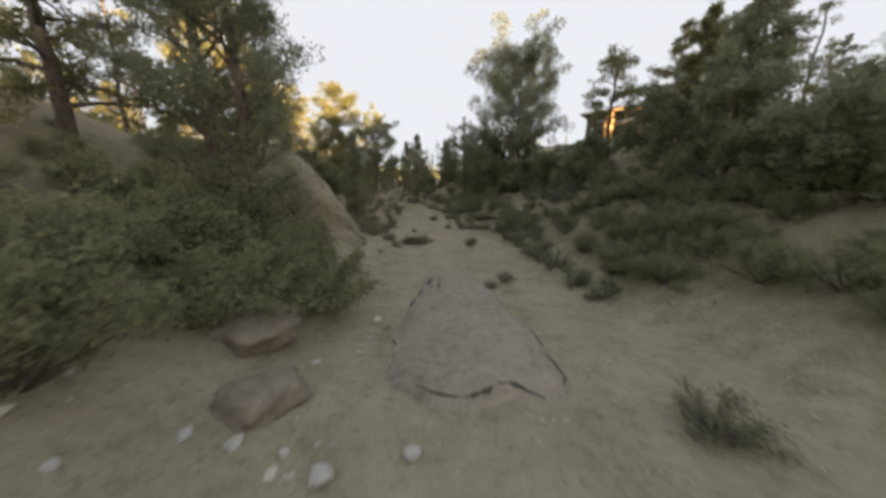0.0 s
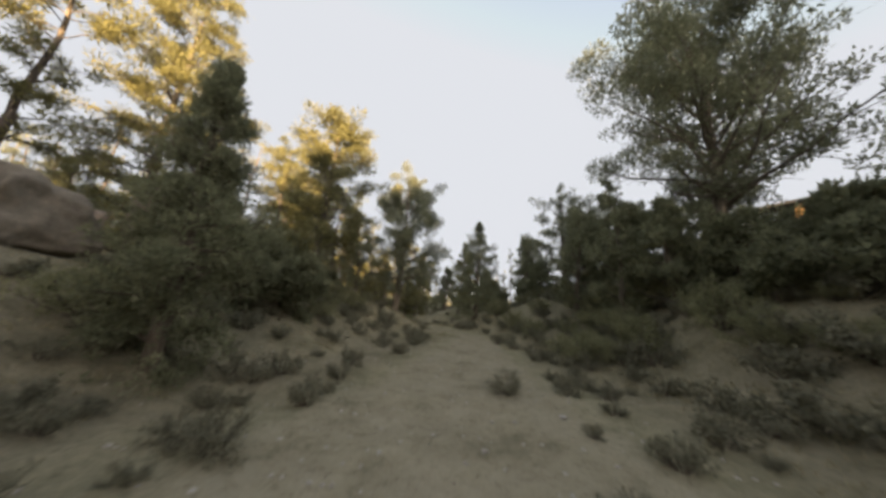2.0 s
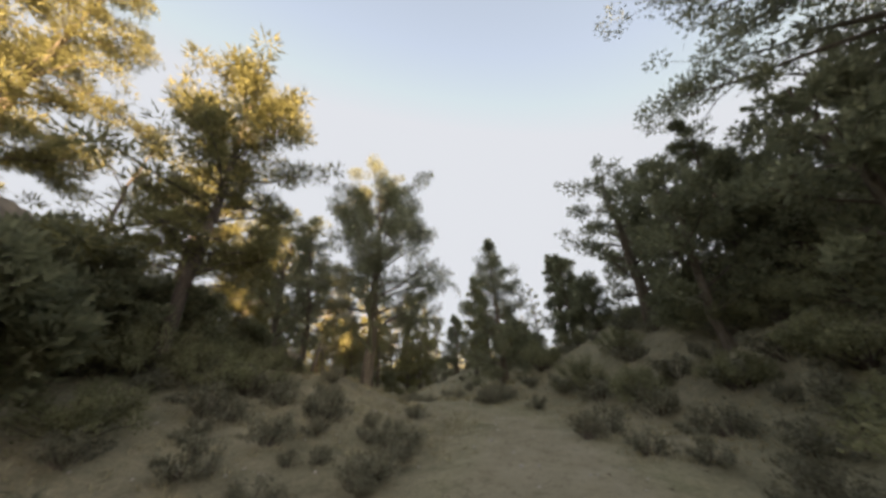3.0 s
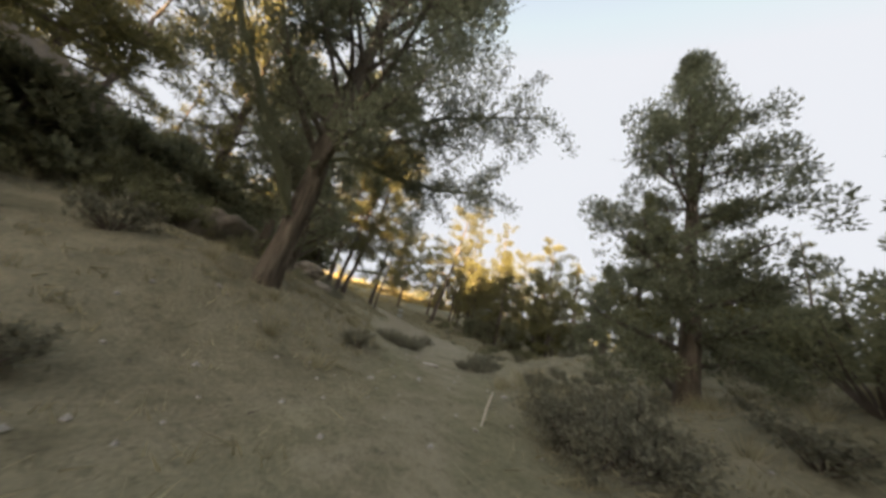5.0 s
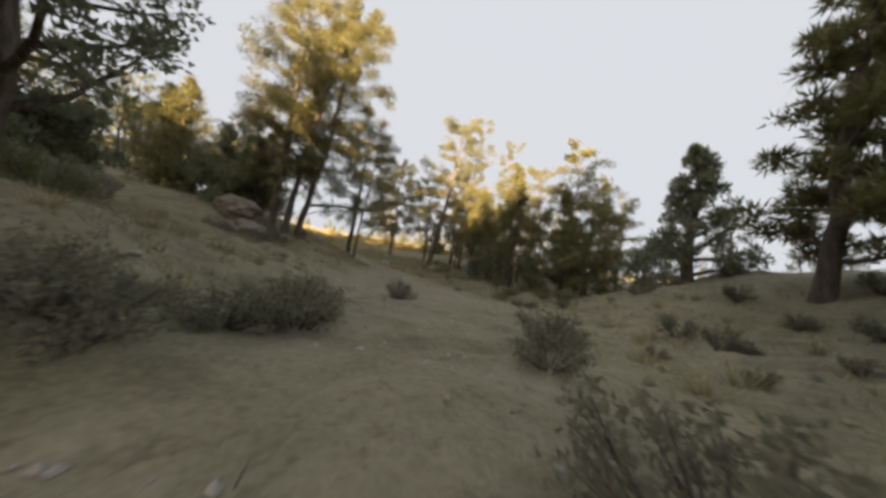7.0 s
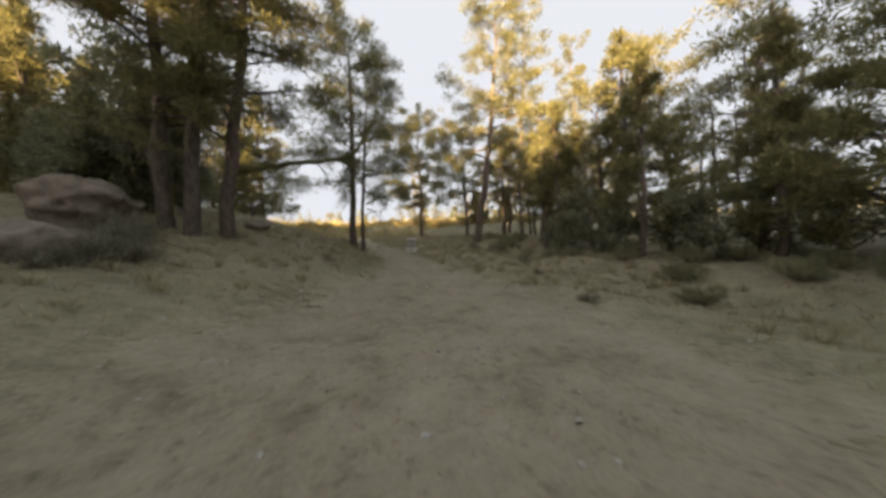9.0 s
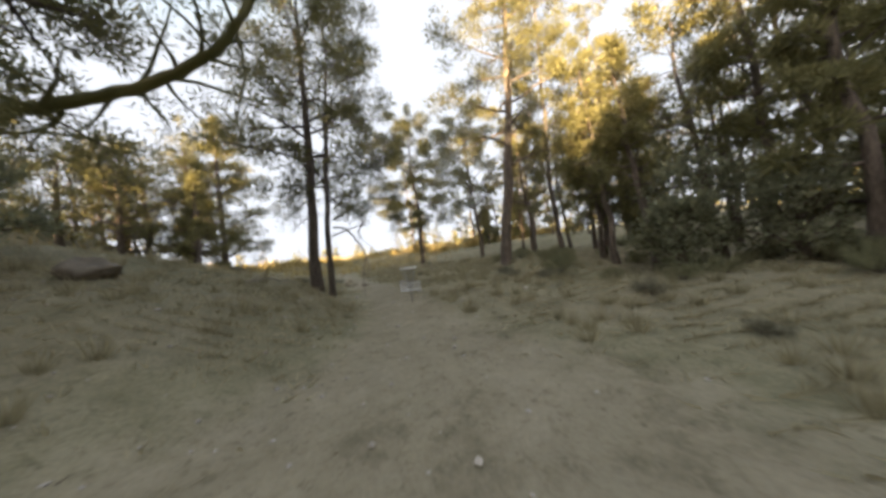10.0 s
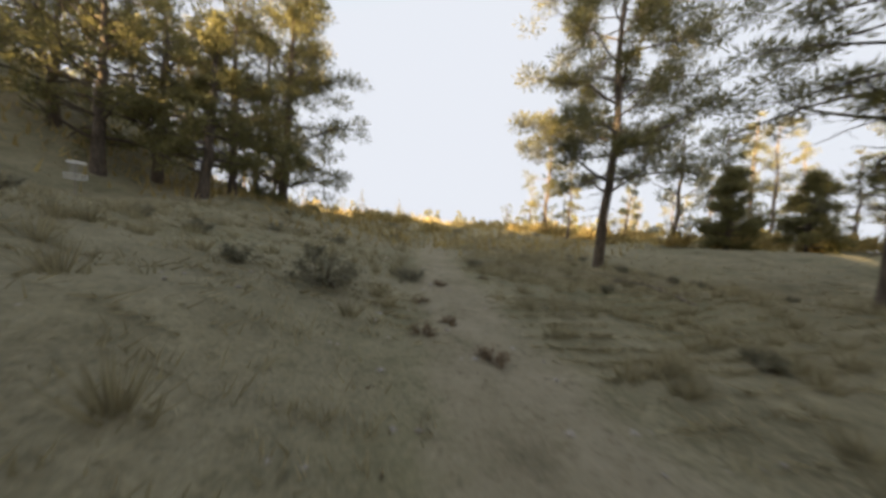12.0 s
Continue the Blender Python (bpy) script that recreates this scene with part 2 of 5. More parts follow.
def dense(points, step=0.4):
    p = np.array(points, float)
    for _ in range(3):
        q = np.stack([0.75 * p[:-1] + 0.25 * p[1:], 0.25 * p[:-1] + 0.75 * p[1:]], 1).reshape(-1, 2)
        p = np.vstack([p[:1], q, p[-1:]])
    arc = np.concatenate([[0], np.cumsum(np.hypot(*np.diff(p, axis=0).T))])
    t = np.arange(0, arc[-1], step)
    return np.stack([np.interp(t, arc, p[:, c]) for c in (0, 1)], 1)


LINE = dense(TRAIL)
ARC = np.concatenate([[0], np.cumsum(np.hypot(*np.diff(LINE, axis=0).T))])
ARC -= ARC[np.argmin(np.hypot(*LINE.T))]
WAY = np.gradient(LINE, axis=0)
WAY /= np.hypot(*WAY.T)[:, None]


def along(x, y):
    """Arc length along the trail and signed distance from it (right is positive) of places."""
    x, y = np.ravel(x), np.ravel(y)
    s, d = np.empty(len(x)), np.empty(len(x))
    for a in range(0, len(x), 20000):      # far off, the lie of several stretches of trail blends
        dx, dy = x[a:a + 20000, None] - LINE[:, 0], y[a:a + 20000, None] - LINE[:, 1]
        r2 = dx * dx + dy * dy
        n = r2.argmin(1)
        k = np.arange(len(n))
        side = dx[k, n] * WAY[n, 1] - dy[k, n] * WAY[n, 0]
        r = np.sqrt(r2)
        least = r[k, n]
        w = np.exp(-(r - least[:, None]) / (0.3 + 0.10 * least[:, None]))
        s[a:a + 20000], d[a:a + 20000] = (w @ ARC) / w.sum(1), least * np.sign(side)
    return s, d


def lattice(x, y, seed):
    """Smooth value noise in -1..1."""
    i, j = np.floor(x), np.floor(y)
    u, v = x - i, y - j
    u, v = u * u * (3 - 2 * u), v * v * (3 - 2 * v)
    h = lambda a, b: (np.sin(a * 127.1 + b * 311.7 + seed * 74.7) * 43758.5453) % 1.0
    return ((h(i, j) * (1 - u) + h(i + 1, j) * u) * (1 - v) + (h(i, j + 1) * (1 - u) + h(i + 1, j + 1) * u) * v) * 2 - 1


S_AT = [-25, 0, 8, 12, 20, 30, 40, 46, 55, 65, 72, 78, 90, 116, 200, 400]
Z_AT = [6, 1.6, 0.5, 0.15, 0.05, 0.25, 0.6, 0.65, 0.2, -0.1, 0.15, 0.5, 1.3, 4.0, 8.0, 12]
LEFT = [0.5, 0.6, 0.65, 0.65, 0.62, 0.40, 0.38, 0.52, 0.12, 0.45, 0.55, 0.50, 0.18, 0.05, 0.02, 0.0]
LEFT_TOP = [15, 15, 15, 15, 15, 9, 2.8, 2.1, 1.2, 3.5, 4.3, 5, 4, 3, 2, 1]
RIGHT = [0.7, 0.75, 0.8, 0.85, 0.92, 0.97, 0.97, 0.5, 0.28, 0.14, 0.08, 0.10, 0.12, 0.02, 0.02, 0.0]
RIGHT_TOP = [12.5, 12.5, 12.5, 12.5, 12.5, 12, 12, 9, 7, 5, 3, 2, 2, 2, 2, 1]
FLAT_R = [5, 5, 5, 5, 5.5, 5.5, 3.5, 2.5, 3.5, 6, 4, 3, 3, 3, 3, 3]
FLAT_L = [2, 2, 2.5, 3, 4, 4.8, 2.4, 0.6, 1.2, 1.5, 1.0, 0.6, 1, 1, 1, 1]


def ground(x, y, fine=True):
    shape = np.shape(x)
    x, y = np.ravel(np.asarray(x, float)), np.ravel(np.asarray(y, float))
    s, d = along(x, y)
    at = lambda t: np.interp(s, S_AT, t)
    lt, rt = at(LEFT_TOP), at(RIGHT_TOP)
    al, ar = np.maximum(0, -d - at(FLAT_L)), np.maximum(0, d - at(FLAT_R))
    soft = lambda a: np.where(a < 2, a * a / 4, a - 1)
    z = at(Z_AT) + lt * (1 - np.exp(-at(LEFT) * soft(al) / lt)) + rt * (1 - np.exp(-at(RIGHT) * soft(ar) / rt))
    # unseen hill behind the start, added and shaped to keep low sun off trees
    shade_hill = np.clip((-6 - y) / 42, 0, 1)
    shade_hill = shade_hill * shade_hill * (3 - 2 * shade_hill)
    z = z * (1 - shade_hill) + np.interp(x, [-60, -20, -4, 4, 12, 22, 34, 40, 50, 56, 60, 64, 82, 95], [8, 10, 16, 22, 23.5, 24.5, 23.5, 25, 27, 27.5, 28, 40, 41, 18]) * shade_hill
    far = np.clip((np.hypot(x + 15, y - 40) - 110) / 200, 0, 1)
    z = z * (1 - far) + far * (8 + 5 * lattice(x / 90, y / 90, 5))
    z += 6.5 * np.exp(-(((x + 58) / 9) ** 2 + ((y - 39) / 7) ** 2))
    rough = np.clip(np.abs(d) / 8, 0.12, 1)
    z += rough * (0.7 * lattice(x / 9, y / 9, 1) + 0.28 * lattice(x / 3.1, y / 3.1, 2))
    if fine:
        z += 0.10 * lattice(x / 1.1, y / 1.1, 3) * np.clip(np.abs(d) / 3, 0.25, 1) + 0.035 * lattice(x / 0.45, y / 0.45, 4)
    return z.reshape(shape)


def on_ground(x, y):
    return float(ground(np.array([x]), np.array([y]))[0])


# ---- building tools ----
def mesh_np(name, verts, faces, material=None, parent=None, smooth=False, label="", mats=None):
    """One mesh object from arrays of vertices and of faces with the same number of corners."""
    me = bpy.data.meshes.new(name)
    verts, faces = np.asarray(verts, np.float32), np.asarray(faces, np.int32)
    k = faces.shape[1]
    me.vertices.add(len(verts))
    me.vertices.foreach_set("co", verts.ravel())
    me.loops.add(faces.size)
    me.loops.foreach_set("vertex_index", faces.ravel())
    me.polygons.add(len(faces))
    me.polygons.foreach_set("loop_start", np.arange(0, faces.size, k, dtype=np.int32))
    me.update(calc_edges=True)
    me.polygons.foreach_set("use_smooth", np.full(len(faces), smooth))
    if material:
        me.materials.append(material)
    ob = new(name, me)
    if parent:
        ob.parent = parent
    if label:
        tagged(ob, label)
    return ob


def part(name, bm, material, parent, label="", smooth=False):
    me = bpy.data.meshes.new(name)
    bm.to_mesh(me)
    bm.free()
    for p in me.polygons:
        p.use_smooth = smooth
    me.materials.append(material)
    ob = new(name, me)
    ob.parent = parent
    if label:
        tagged(ob, label)
    return ob


def holder(name, place, label, category, group="", turn=0.0):
    ob = new(name)
    ob.empty_display_size = 0.2
    ob.matrix_world = pose(*place, 0, 0, turn)
    return tagged(ob, label, category, group)


def tube(points, radii, sides=7):
    """Vertices and quads of a tapered tube along points."""
    p, r = np.asarray(points, float), np.asarray(radii, float)
    t = np.gradient(p, axis=0)
    t /= np.linalg.norm(t, axis=1)[:, None] + 1e-9
    ref = np.where(np.abs(t[:, 2:3]) > 0.8, [[1.0, 0, 0]], [[0, 0, 1.0]])
    u = np.cross(t, ref)
    u /= np.linalg.norm(u, axis=1)[:, None] + 1e-9
    v = np.cross(t, u)
    a = np.linspace(0, 2 * np.pi, sides, endpoint=False)
    ring = p[:, None] + r[:, None, None] * (np.cos(a)[None, :, None] * u[:, None] + np.sin(a)[None, :, None] * v[:, None])
    n = len(p)
    i = (np.arange(n - 1)[:, None] * sides + np.arange(sides)[None]).ravel()
    j = (np.arange(n - 1)[:, None] * sides + (np.arange(sides)[None] + 1) % sides).ravel()
    return ring.reshape(-1, 3), np.stack([i, j, j + sides, i + sides], 1)


def bark_tube(points, radii, seed, sides=18, per=5):
    """A trunk with furrowed bark: a tube whose surface runs in uneven upright ridges."""
    p, r = np.asarray(points, float), np.asarray(radii, float)
    t = np.linspace(0, len(p) - 1, (len(p) - 1) * per + 1)
    q = np.stack([np.interp(t, np.arange(len(p)), p[:, c]) for c in range(3)], 1)
    q[1:-1] = 0.25 * q[:-2] + 0.5 * q[1:-1] + 0.25 * q[2:]
    rad = np.interp(t, np.arange(len(p)), r)
    v, f = tube(q, rad, sides)
    a = np.tile(np.arange(sides), len(q)) * (6.0 / sides)
    z = v[:, 2]
    a2 = np.abs(a - 3.0)
    ridge = 0.13 * lattice(a2 * 2.6 + 0.25 * np.sin(z * 1.7), z * 1.1, seed) + 0.07 * lattice(a2 * 5.0, z * 3.0, seed + 3)
    flare = 1 + 0.22 * np.exp(-np.maximum(z, 0) / 0.25) * (0.5 + 0.5 * lattice(a2 * 1.4, z * 0, seed + 5))
    mid = np.repeat(q, sides, 0)
    return mid + (v - mid) * ((1 + ridge) * flare)[:, None], f


def joined(pieces):
    vs, fs, n = [], [], 0
    for v, f in pieces:
        vs.append(v)
        fs.append(f + n)
        n += len(v)
    return np.concatenate(vs), np.concatenate(fs)


def blades(centres, ways, length, width, rng):
    """Narrow pointed leaves that start at centres and point along ways."""
    n = len(centres)
    w = ways / (np.linalg.norm(ways, axis=1)[:, None] + 1e-9)
    side = np.cross(w, rng.normal(size=(n, 3)))
    side /= np.linalg.norm(side, axis=1)[:, None] + 1e-9
    ln = length * rng.uniform(0.6, 1.3, (n, 1))
    wd = width * rng.uniform(0.7, 1.3, (n, 1))
    v = np.empty((n, 3, 3))
    v[:, 0] = centres + side * wd * 0.62
    v[:, 1] = centres + w * ln
    v[:, 2] = centres - side * wd * 0.62
    return v.reshape(-1, 3), np.arange(3 * n).reshape(n, 3)


def branch(rng, start, way, length, r0, bend=0.25, droop=0.0, n=6):
    p, w, out = np.array(start, float), np.array(way, float), []
    w /= np.linalg.norm(w)
    for k in range(n):
        out.append(p.copy())
        w = w + rng.normal(size=3) * bend * 0.3 + np.array([0, 0, -droop * (k / n)])
        w /= np.linalg.norm(w)
        p = p + w * length / (n - 1)
    return np.array(out), r0 * np.linspace(1, 0.22, n)


def tree(kind, height, radius, seed, clear=0.15, trunk_r=0.2, leaves=9000, limbs=34, lean=(0.0, 0.0), shape="cone", stems=1, near=False, full=False, keep=0.0, tuft=1.0):
    """A juniper or pine at the origin: an Empty with a trunk and a crown of many small leaves."""
    rng = np.random.default_rng(seed)
    wood, tips = [], []
    for st in range(stems):
        off = rng.normal(size=2) * 0.35 * (stems > 1)
        n = 14
        hs = np.linspace(0, 1, n)
        h = height * (1 if st == 0 else rng.uniform(0.7, 0.95))
        wob = np.cumsum(rng.normal(size=(n, 2)), 0) * (0.005 if full else 0.009 if near else 0.016) * h / 2
        wob -= wob[:1]
        path = np.stack([off[0] + lean[0] * h * hs + wob[:, 0] + off[0] * hs * 2, off[1] + lean[1] * h * hs + wob[:, 1] + off[1] * hs * 2, hs * h], 1)
        path[0, 2] = -0.4
        rad = trunk_r * (1 - hs) ** 0.75 + 0.02
        rad[0] *= 1.06 if near else 1.35
        rad[1] *= 1.02
        wood.append(bark_tube(path, rad, seed) if near else tube(path, rad, 7))
        for k in range(limbs):
            f = clear + (1 - clear) * ((k + rng.uniform(0, 1)) / limbs) ** 0.9
            f = min(f, 0.985)
            base = np.array([np.interp(f, hs, path[:, c]) for c in range(3)])
            g = (f - clear) / (1 - clear)
            if shape == "cone":
                reach = radius * (min(1, 0.06 + (1 - g) * 1.7) ** 0.85 if full else 0.10 + 0.90 * (1 - g) ** 0.85) * min(1, 0.8 + g * 3)
            elif shape == "round":
                reach = radius * math.sqrt(max(0.03, 1 - (2 * g - 0.85) ** 2 / 1.5))
            else:
                reach = radius * (0.4 + 0.6 * math.sin(math.pi * (0.22 + 0.68 * g)))
            reach *= rng.uniform(0.6, 1.15)
            a = k * 2.399 + rng.uniform(-0.5, 0.5)
            up = ((0.2 if shape == "cone" else 0.5) if kind == "juniper" else 0.12) + 0.5 * g
            way = np.array([math.cos(a), math.sin(a), up + rng.normal() * 0.15])
            rb = max(0.012, np.interp(f, hs, rad) * 0.42)
            pts, rr = branch(rng, base, way, reach * 1.08, rb, 0.45, 0.12 if kind == "pine" else -0.05)
            wood.append(tube(pts, rr, 5 if near else 4))
            for q in range(3):
                i0 = rng.integers(2, 5)
                w2 = (pts[min(i0 + 1, 5)] - pts[i0]) + rng.normal(size=3) * 0.35 * np.linalg.norm(pts[1] - pts[0]) * 1.6
                p2, r2 = branch(rng, pts[i0], w2, reach * 0.42, rr[i0] * 0.6, 0.5, 0.0, 4)
                wood.append(tube(p2, r2, 3))
                tips += [(p2[3], reach), (p2[2], reach), (p2[1], reach)]
            tips += [(pts[5], reach), (pts[4], reach), (pts[3], reach)]
            if full:
                tips += [(pts[2], reach), (pts[3], reach), (pts[1], reach), (pts[2], reach)]
        tips.append((path[-1], radius * 0.3))
        if near and not full or near and kind == "pine":       # bare dead branches below the crown
            snag = np.random.default_rng(seed + 900)
            for k in range(18):
                f = snag.uniform(0.09, clear + 0.16)
                base = np.array([np.interp(f, hs, path[:, c]) for c in range(3)])
                a = snag.uniform(0, 6.283)
                pts, rr = branch(snag, base, (math.cos(a), math.sin(a), snag.uniform(-0.3, 0.35)), snag.uniform(0.35, 1.7), snag.uniform(0.010, 0.022), 0.6, 0.12)
                wood.append(tube(pts, rr, 4))
                for q in range(2):
                    i0 = snag.integers(2, 5)
                    p2, r2 = branch(snag, pts[i0], (pts[min(i0 + 1, 5)] - pts[i0]) + snag.normal(size=3) * 0.12, snag.uniform(0.2, 0.6), rr[i0] * 0.6, 0.6, 0.1, 4)
                    wood.append(tube(p2, r2, 3))
        if full and shape == "cone":
            for k in range(limbs * 9):
                g, a = rng.uniform(0.02, 1) ** 1.15, rng.uniform(0, 6.283)
                rr = radius * min(1, 0.03 + (1 - g) * 1.7) ** 0.85 * min(1, 0.75 + g * 3) * rng.uniform(0.55, 0.95)
                mid = np.array([np.interp(g, hs, path[:, c]) for c in range(3)])
                tips.append((mid + [rr * math.cos(a), rr * math.sin(a), 0], radius * 0.35 * (1.1 - g)))
    leaves = int(leaves * (2.0 if near else 1.0))
    tips = [t for t in tips if rng.random() < (keep or (0.72 if full else 0.62))]       # foliage sits in tufts with gaps between them
    centre = np.array([t[0] for t in tips])
    size = np.array([(0.20 + 0.075 * t[1]) if kind == "juniper" else (0.15 + 0.065 * t[1]) for t in tips]) * rng.uniform(0.7, 1.3, len(tips)) * tuft
    share = size ** 2 * rng.uniform(0.4, 1.6, len(tips))
    pick = rng.choice(len(centre), leaves, p=share / share.sum())
    direction = rng.normal(size=(leaves, 3))
    direction /= np.linalg.norm(direction, axis=1)[:, None]
    if kind == "pine":
        rr = size[pick][:, None] * rng.uniform(0.0, 1.0, (leaves, 1)) ** 0.55
        c = centre[pick] + direction * rr * [1.35, 1.35, 0.85]
        leaf = blades(c, direction + [0, 0, 0.3], 0.20 if near else 0.26, 0.036 if near else 0.055, rng)
        mat_w, mat_l = M_PINE, M_NEEDLE
    else:
        rr = size[pick][:, None] * rng.uniform(0.02, 1.0, (leaves, 1)) ** 0.5
        c = centre[pick] + direction * rr * [1.0, 1.0, 0.95]
        leaf = blades(c, direction + [0, 0, 0.5], 0.095 if near else 0.17, 0.052 if near else 0.09, rng)
        mat_w, mat_l = M_BARK, M_JUN
    top = new("tree")
    top.empty_display_size = 0.3
    wv, wf = joined(wood)
    mesh_np("trunk", wv, wf, mat_w, top, True)
    mesh_np("crown", leaf[0], leaf[1], mat_l, top)
    return top


# ---- the ground ----
def steps(lo, hi, fine, end, grow=1.16):
    a = list(np.arange(lo, hi + 1e-6, fine))
    q, st = hi, fine
    while q < end:
        st = min(st * grow, 120)
        q += st
        a.append(q)
    q, st = lo, fine
    while q > -end:
        st = min(st * grow, 120)
        q -= st
        a.insert(0, q)
    return np.array(a)


gx, gy = steps(-46, 14, 0.36, 2600), steps(1, 74, 0.36, 2600)
GX, GY = np.meshgrid(gx, gy, indexing="ij")
GZ = ground(GX, GY)
ny = len(gy)
ii, jj = np.meshgrid(np.arange(len(gx) - 1), np.arange(ny - 1), indexing="ij")
ii, jj = ii.ravel(), jj.ravel()
faces = np.stack([ii * ny + jj, (ii + 1) * ny + jj, (ii + 1) * ny + jj + 1, ii * ny + jj + 1], 1)
land = mesh_np("ground", np.stack([GX, GY, GZ], -1).reshape(-1, 3), faces, M_GROUND, None, True)
tagged(land, "dry sandy valley floor with a pale dirt trail between grassy slopes", "ground", kind="structure")
gs, gd = along(GX, GY)
SAND_R = np.interp(gs, S_AT, [5.5, 5.5, 6, 6, 4.2, 2.6, 1.2, 0.9, 4.0, 4.8, 1.5, 1.2, 1.0, 0.8, 0.5, 0.1])
SAND_L = np.interp(gs, S_AT, [6, 6, 6.5, 6.2, 4.0, 2.0, 1.1, 0.8, 3.5, 4.6, 1.4, 1.1, 1.0, 0.8, 0.5, 0.1])
near = np.where(gd > 0, gd / SAND_R, -gd / SAND_L)
sand = np.clip(1.5 - near, 0, 1) * np.interp(gs, [0, 32, 42, 55, 62, 70, 78, 90, 120], [1, 0.95, 0.5, 0.5, 0.8, 0.78, 0.7, 0.6, 0.3])
litter = np.clip((near - 0.9) / 0.7, 0, 1) * np.interp(gs, [0, 22, 32, 44, 70, 80], [0.8, 0.7, 0.45, 0.3, 0.25, 0.1])
land.data.attributes.new("litter", "FLOAT", "POINT").data.foreach_set("value", litter.astype(np.float32))
land.data.attributes.new("sand", "FLOAT", "POINT").data.foreach_set("value", sand.astype(np.float32))


def sandy(x, y):
    s, d = along(x, y)
    r = np.where(d > 0, np.interp(s, S_AT, [5.5, 5.5, 6, 6, 4.2, 2.6, 1.2, 0.9, 4.0, 4.8, 1.5, 1.2, 1.0, 0.8, 0.5, 0.1]),
                 np.interp(s, S_AT, [6, 6, 6.5, 6.2, 4.0, 2.0, 1.1, 0.8, 3.5, 4.6, 1.4, 1.1, 1.0, 0.8, 0.5, 0.1]))
    return np.abs(d) / r


# ---- rocks ----
def rock_mesh(size, seed, detail=4, rough=0.22, flat=0.0):
    bm = bmesh.new()
    bmesh.ops.create_icosphere(bm, subdivisions=detail, radius=1.0)
    rng = np.random.default_rng(seed)
    cuts = [(Vector(rng.normal(size=3)).normalized(), rng.uniform(0.55, 0.9)) for _ in range(15)]
    o = Vector(rng.uniform(-50, 50, 3))
    for v in bm.verts:
        p = v.co.copy()
        for nrm, dist in cuts:
            k = p.dot(nrm) - dist
            if k > 0:
                p -= nrm * k * 0.95
        p *= 1 + rough * noise.fractal(p * 1.3 + o, 1.0, 2.0, 4) + rough * 0.35 * noise.fractal(p * 5 + o, 0.9, 2.0, 3)
        if flat and p.z > flat:
            p.z = flat + (p.z - flat) * 0.25
        v.co = Vector((p.x * size[0], p.y * size[1], p.z * size[2]))
    return bm


def boulder(name, place, size, seed, label, turn=0.0, tilt=(0, 0), material=None, detail=4, rough=0.22, flat=0.0, sink=0.35, group=""):
    me = bpy.data.meshes.new(name)
    bm = rock_mesh(size, seed, detail, rough, flat)
    bm.to_mesh(me)
    bm.free()
    for p in me.polygons:
        p.use_smooth = True
    me.materials.append(material or M_ROCK)
    ob = new(name, me)
    z = on_ground(*place) if len(place) == 2 else place[2]
    ob.matrix_world = pose(place[0], place[1], z + size[2] * (1 - 2 * sink) * 0.9, tilt[0], tilt[1], turn)
    return tagged(ob, label, "rock", group)


# whaleback outcrop in the trail
def slab_at(u, v):
    """The outcrop's surface: u runs along it, 0 to 1, v across it, -1 to 1."""
    u, v = np.asarray(u, float), np.asarray(v, float)
    x = 0.42 - 0.15 * u + v * np.interp(u, [0, 0.06, 0.25, 0.6, 0.85, 1], [1.35, 1.72, 1.85, 1.55, 1.2, 0.6])
    y = 3.5 + 10.2 * u + 0.25 * lattice(v * 2.2, u * 0, 31) * (1 - u)
    hump = (1 - np.abs(v) ** 5) * np.interp(u, [0, 0.035, 0.10, 0.5, 0.85, 1], [0, 0.24, 0.34, 0.42, 0.22, 0])
    rough = 0.10 * lattice(x / 1.3, y / 1.9, 32) + 0.045 * lattice(x / 0.42, y / 0.6, 33) + 0.02 * lattice(x / 0.15, y / 0.2, 34)
    return np.stack([x, y, ground(x, y, False) - 0.10 + hump * (1 + 0.3 * v) + rough * np.clip(hump * 6, 0, 1)], -1)


slab = new("rock_outcrop")
slab.matrix_world = pose(0.4, 7.5, on_ground(0.4, 7.5))
tagged(slab, "long low brown bedrock outcrop with dark cracks in the sandy trail", "rock")
lower = np.array(slab.matrix_world.translation)
su, sv = np.meshgrid(np.linspace(0, 1, 110), np.linspace(-1, 1, 46), indexing="ij")
si, sj = (q.ravel() for q in np.meshgrid(np.arange(109), np.arange(45), indexing="ij"))
mesh_np("rock_body", slab_at(su, sv).reshape(-1, 3) - lower, np.stack([si * 46 + sj, (si + 1) * 46 + sj, (si + 1) * 46 + sj + 1, si * 46 + sj + 1], 1), M_SLAB, slab, True)


def crack(points, width, seed):
    """A dark ragged strip, a crack's shade put into colour, that follows the outcrop's surface through places (u, v).
    """
    rng = np.random.default_rng(seed)
    p = np.array(points, float)
    t = np.linspace(0, len(p) - 1, 60)
    u, v = (np.interp(t, np.arange(len(p)), p[:, c]) for c in (0, 1))
    q = slab_at(u, v + rng.normal(size=60) * 0.02 + 0.06 * lattice(np.arange(60) / 7.0, np.zeros(60), seed + 50)) - lower + [0, 0, -0.015]
    return tube(q, width * np.clip(0.75 + 0.7 * lattice(np.arange(60) / 4.0 + seed * 9, np.zeros(60), 41), 0.25, 1.4) * rng.uniform(0.6, 1.2, 60) * np.sin(np.linspace(0.25, np.pi - 0.2, 60)) ** 0.4, 6)


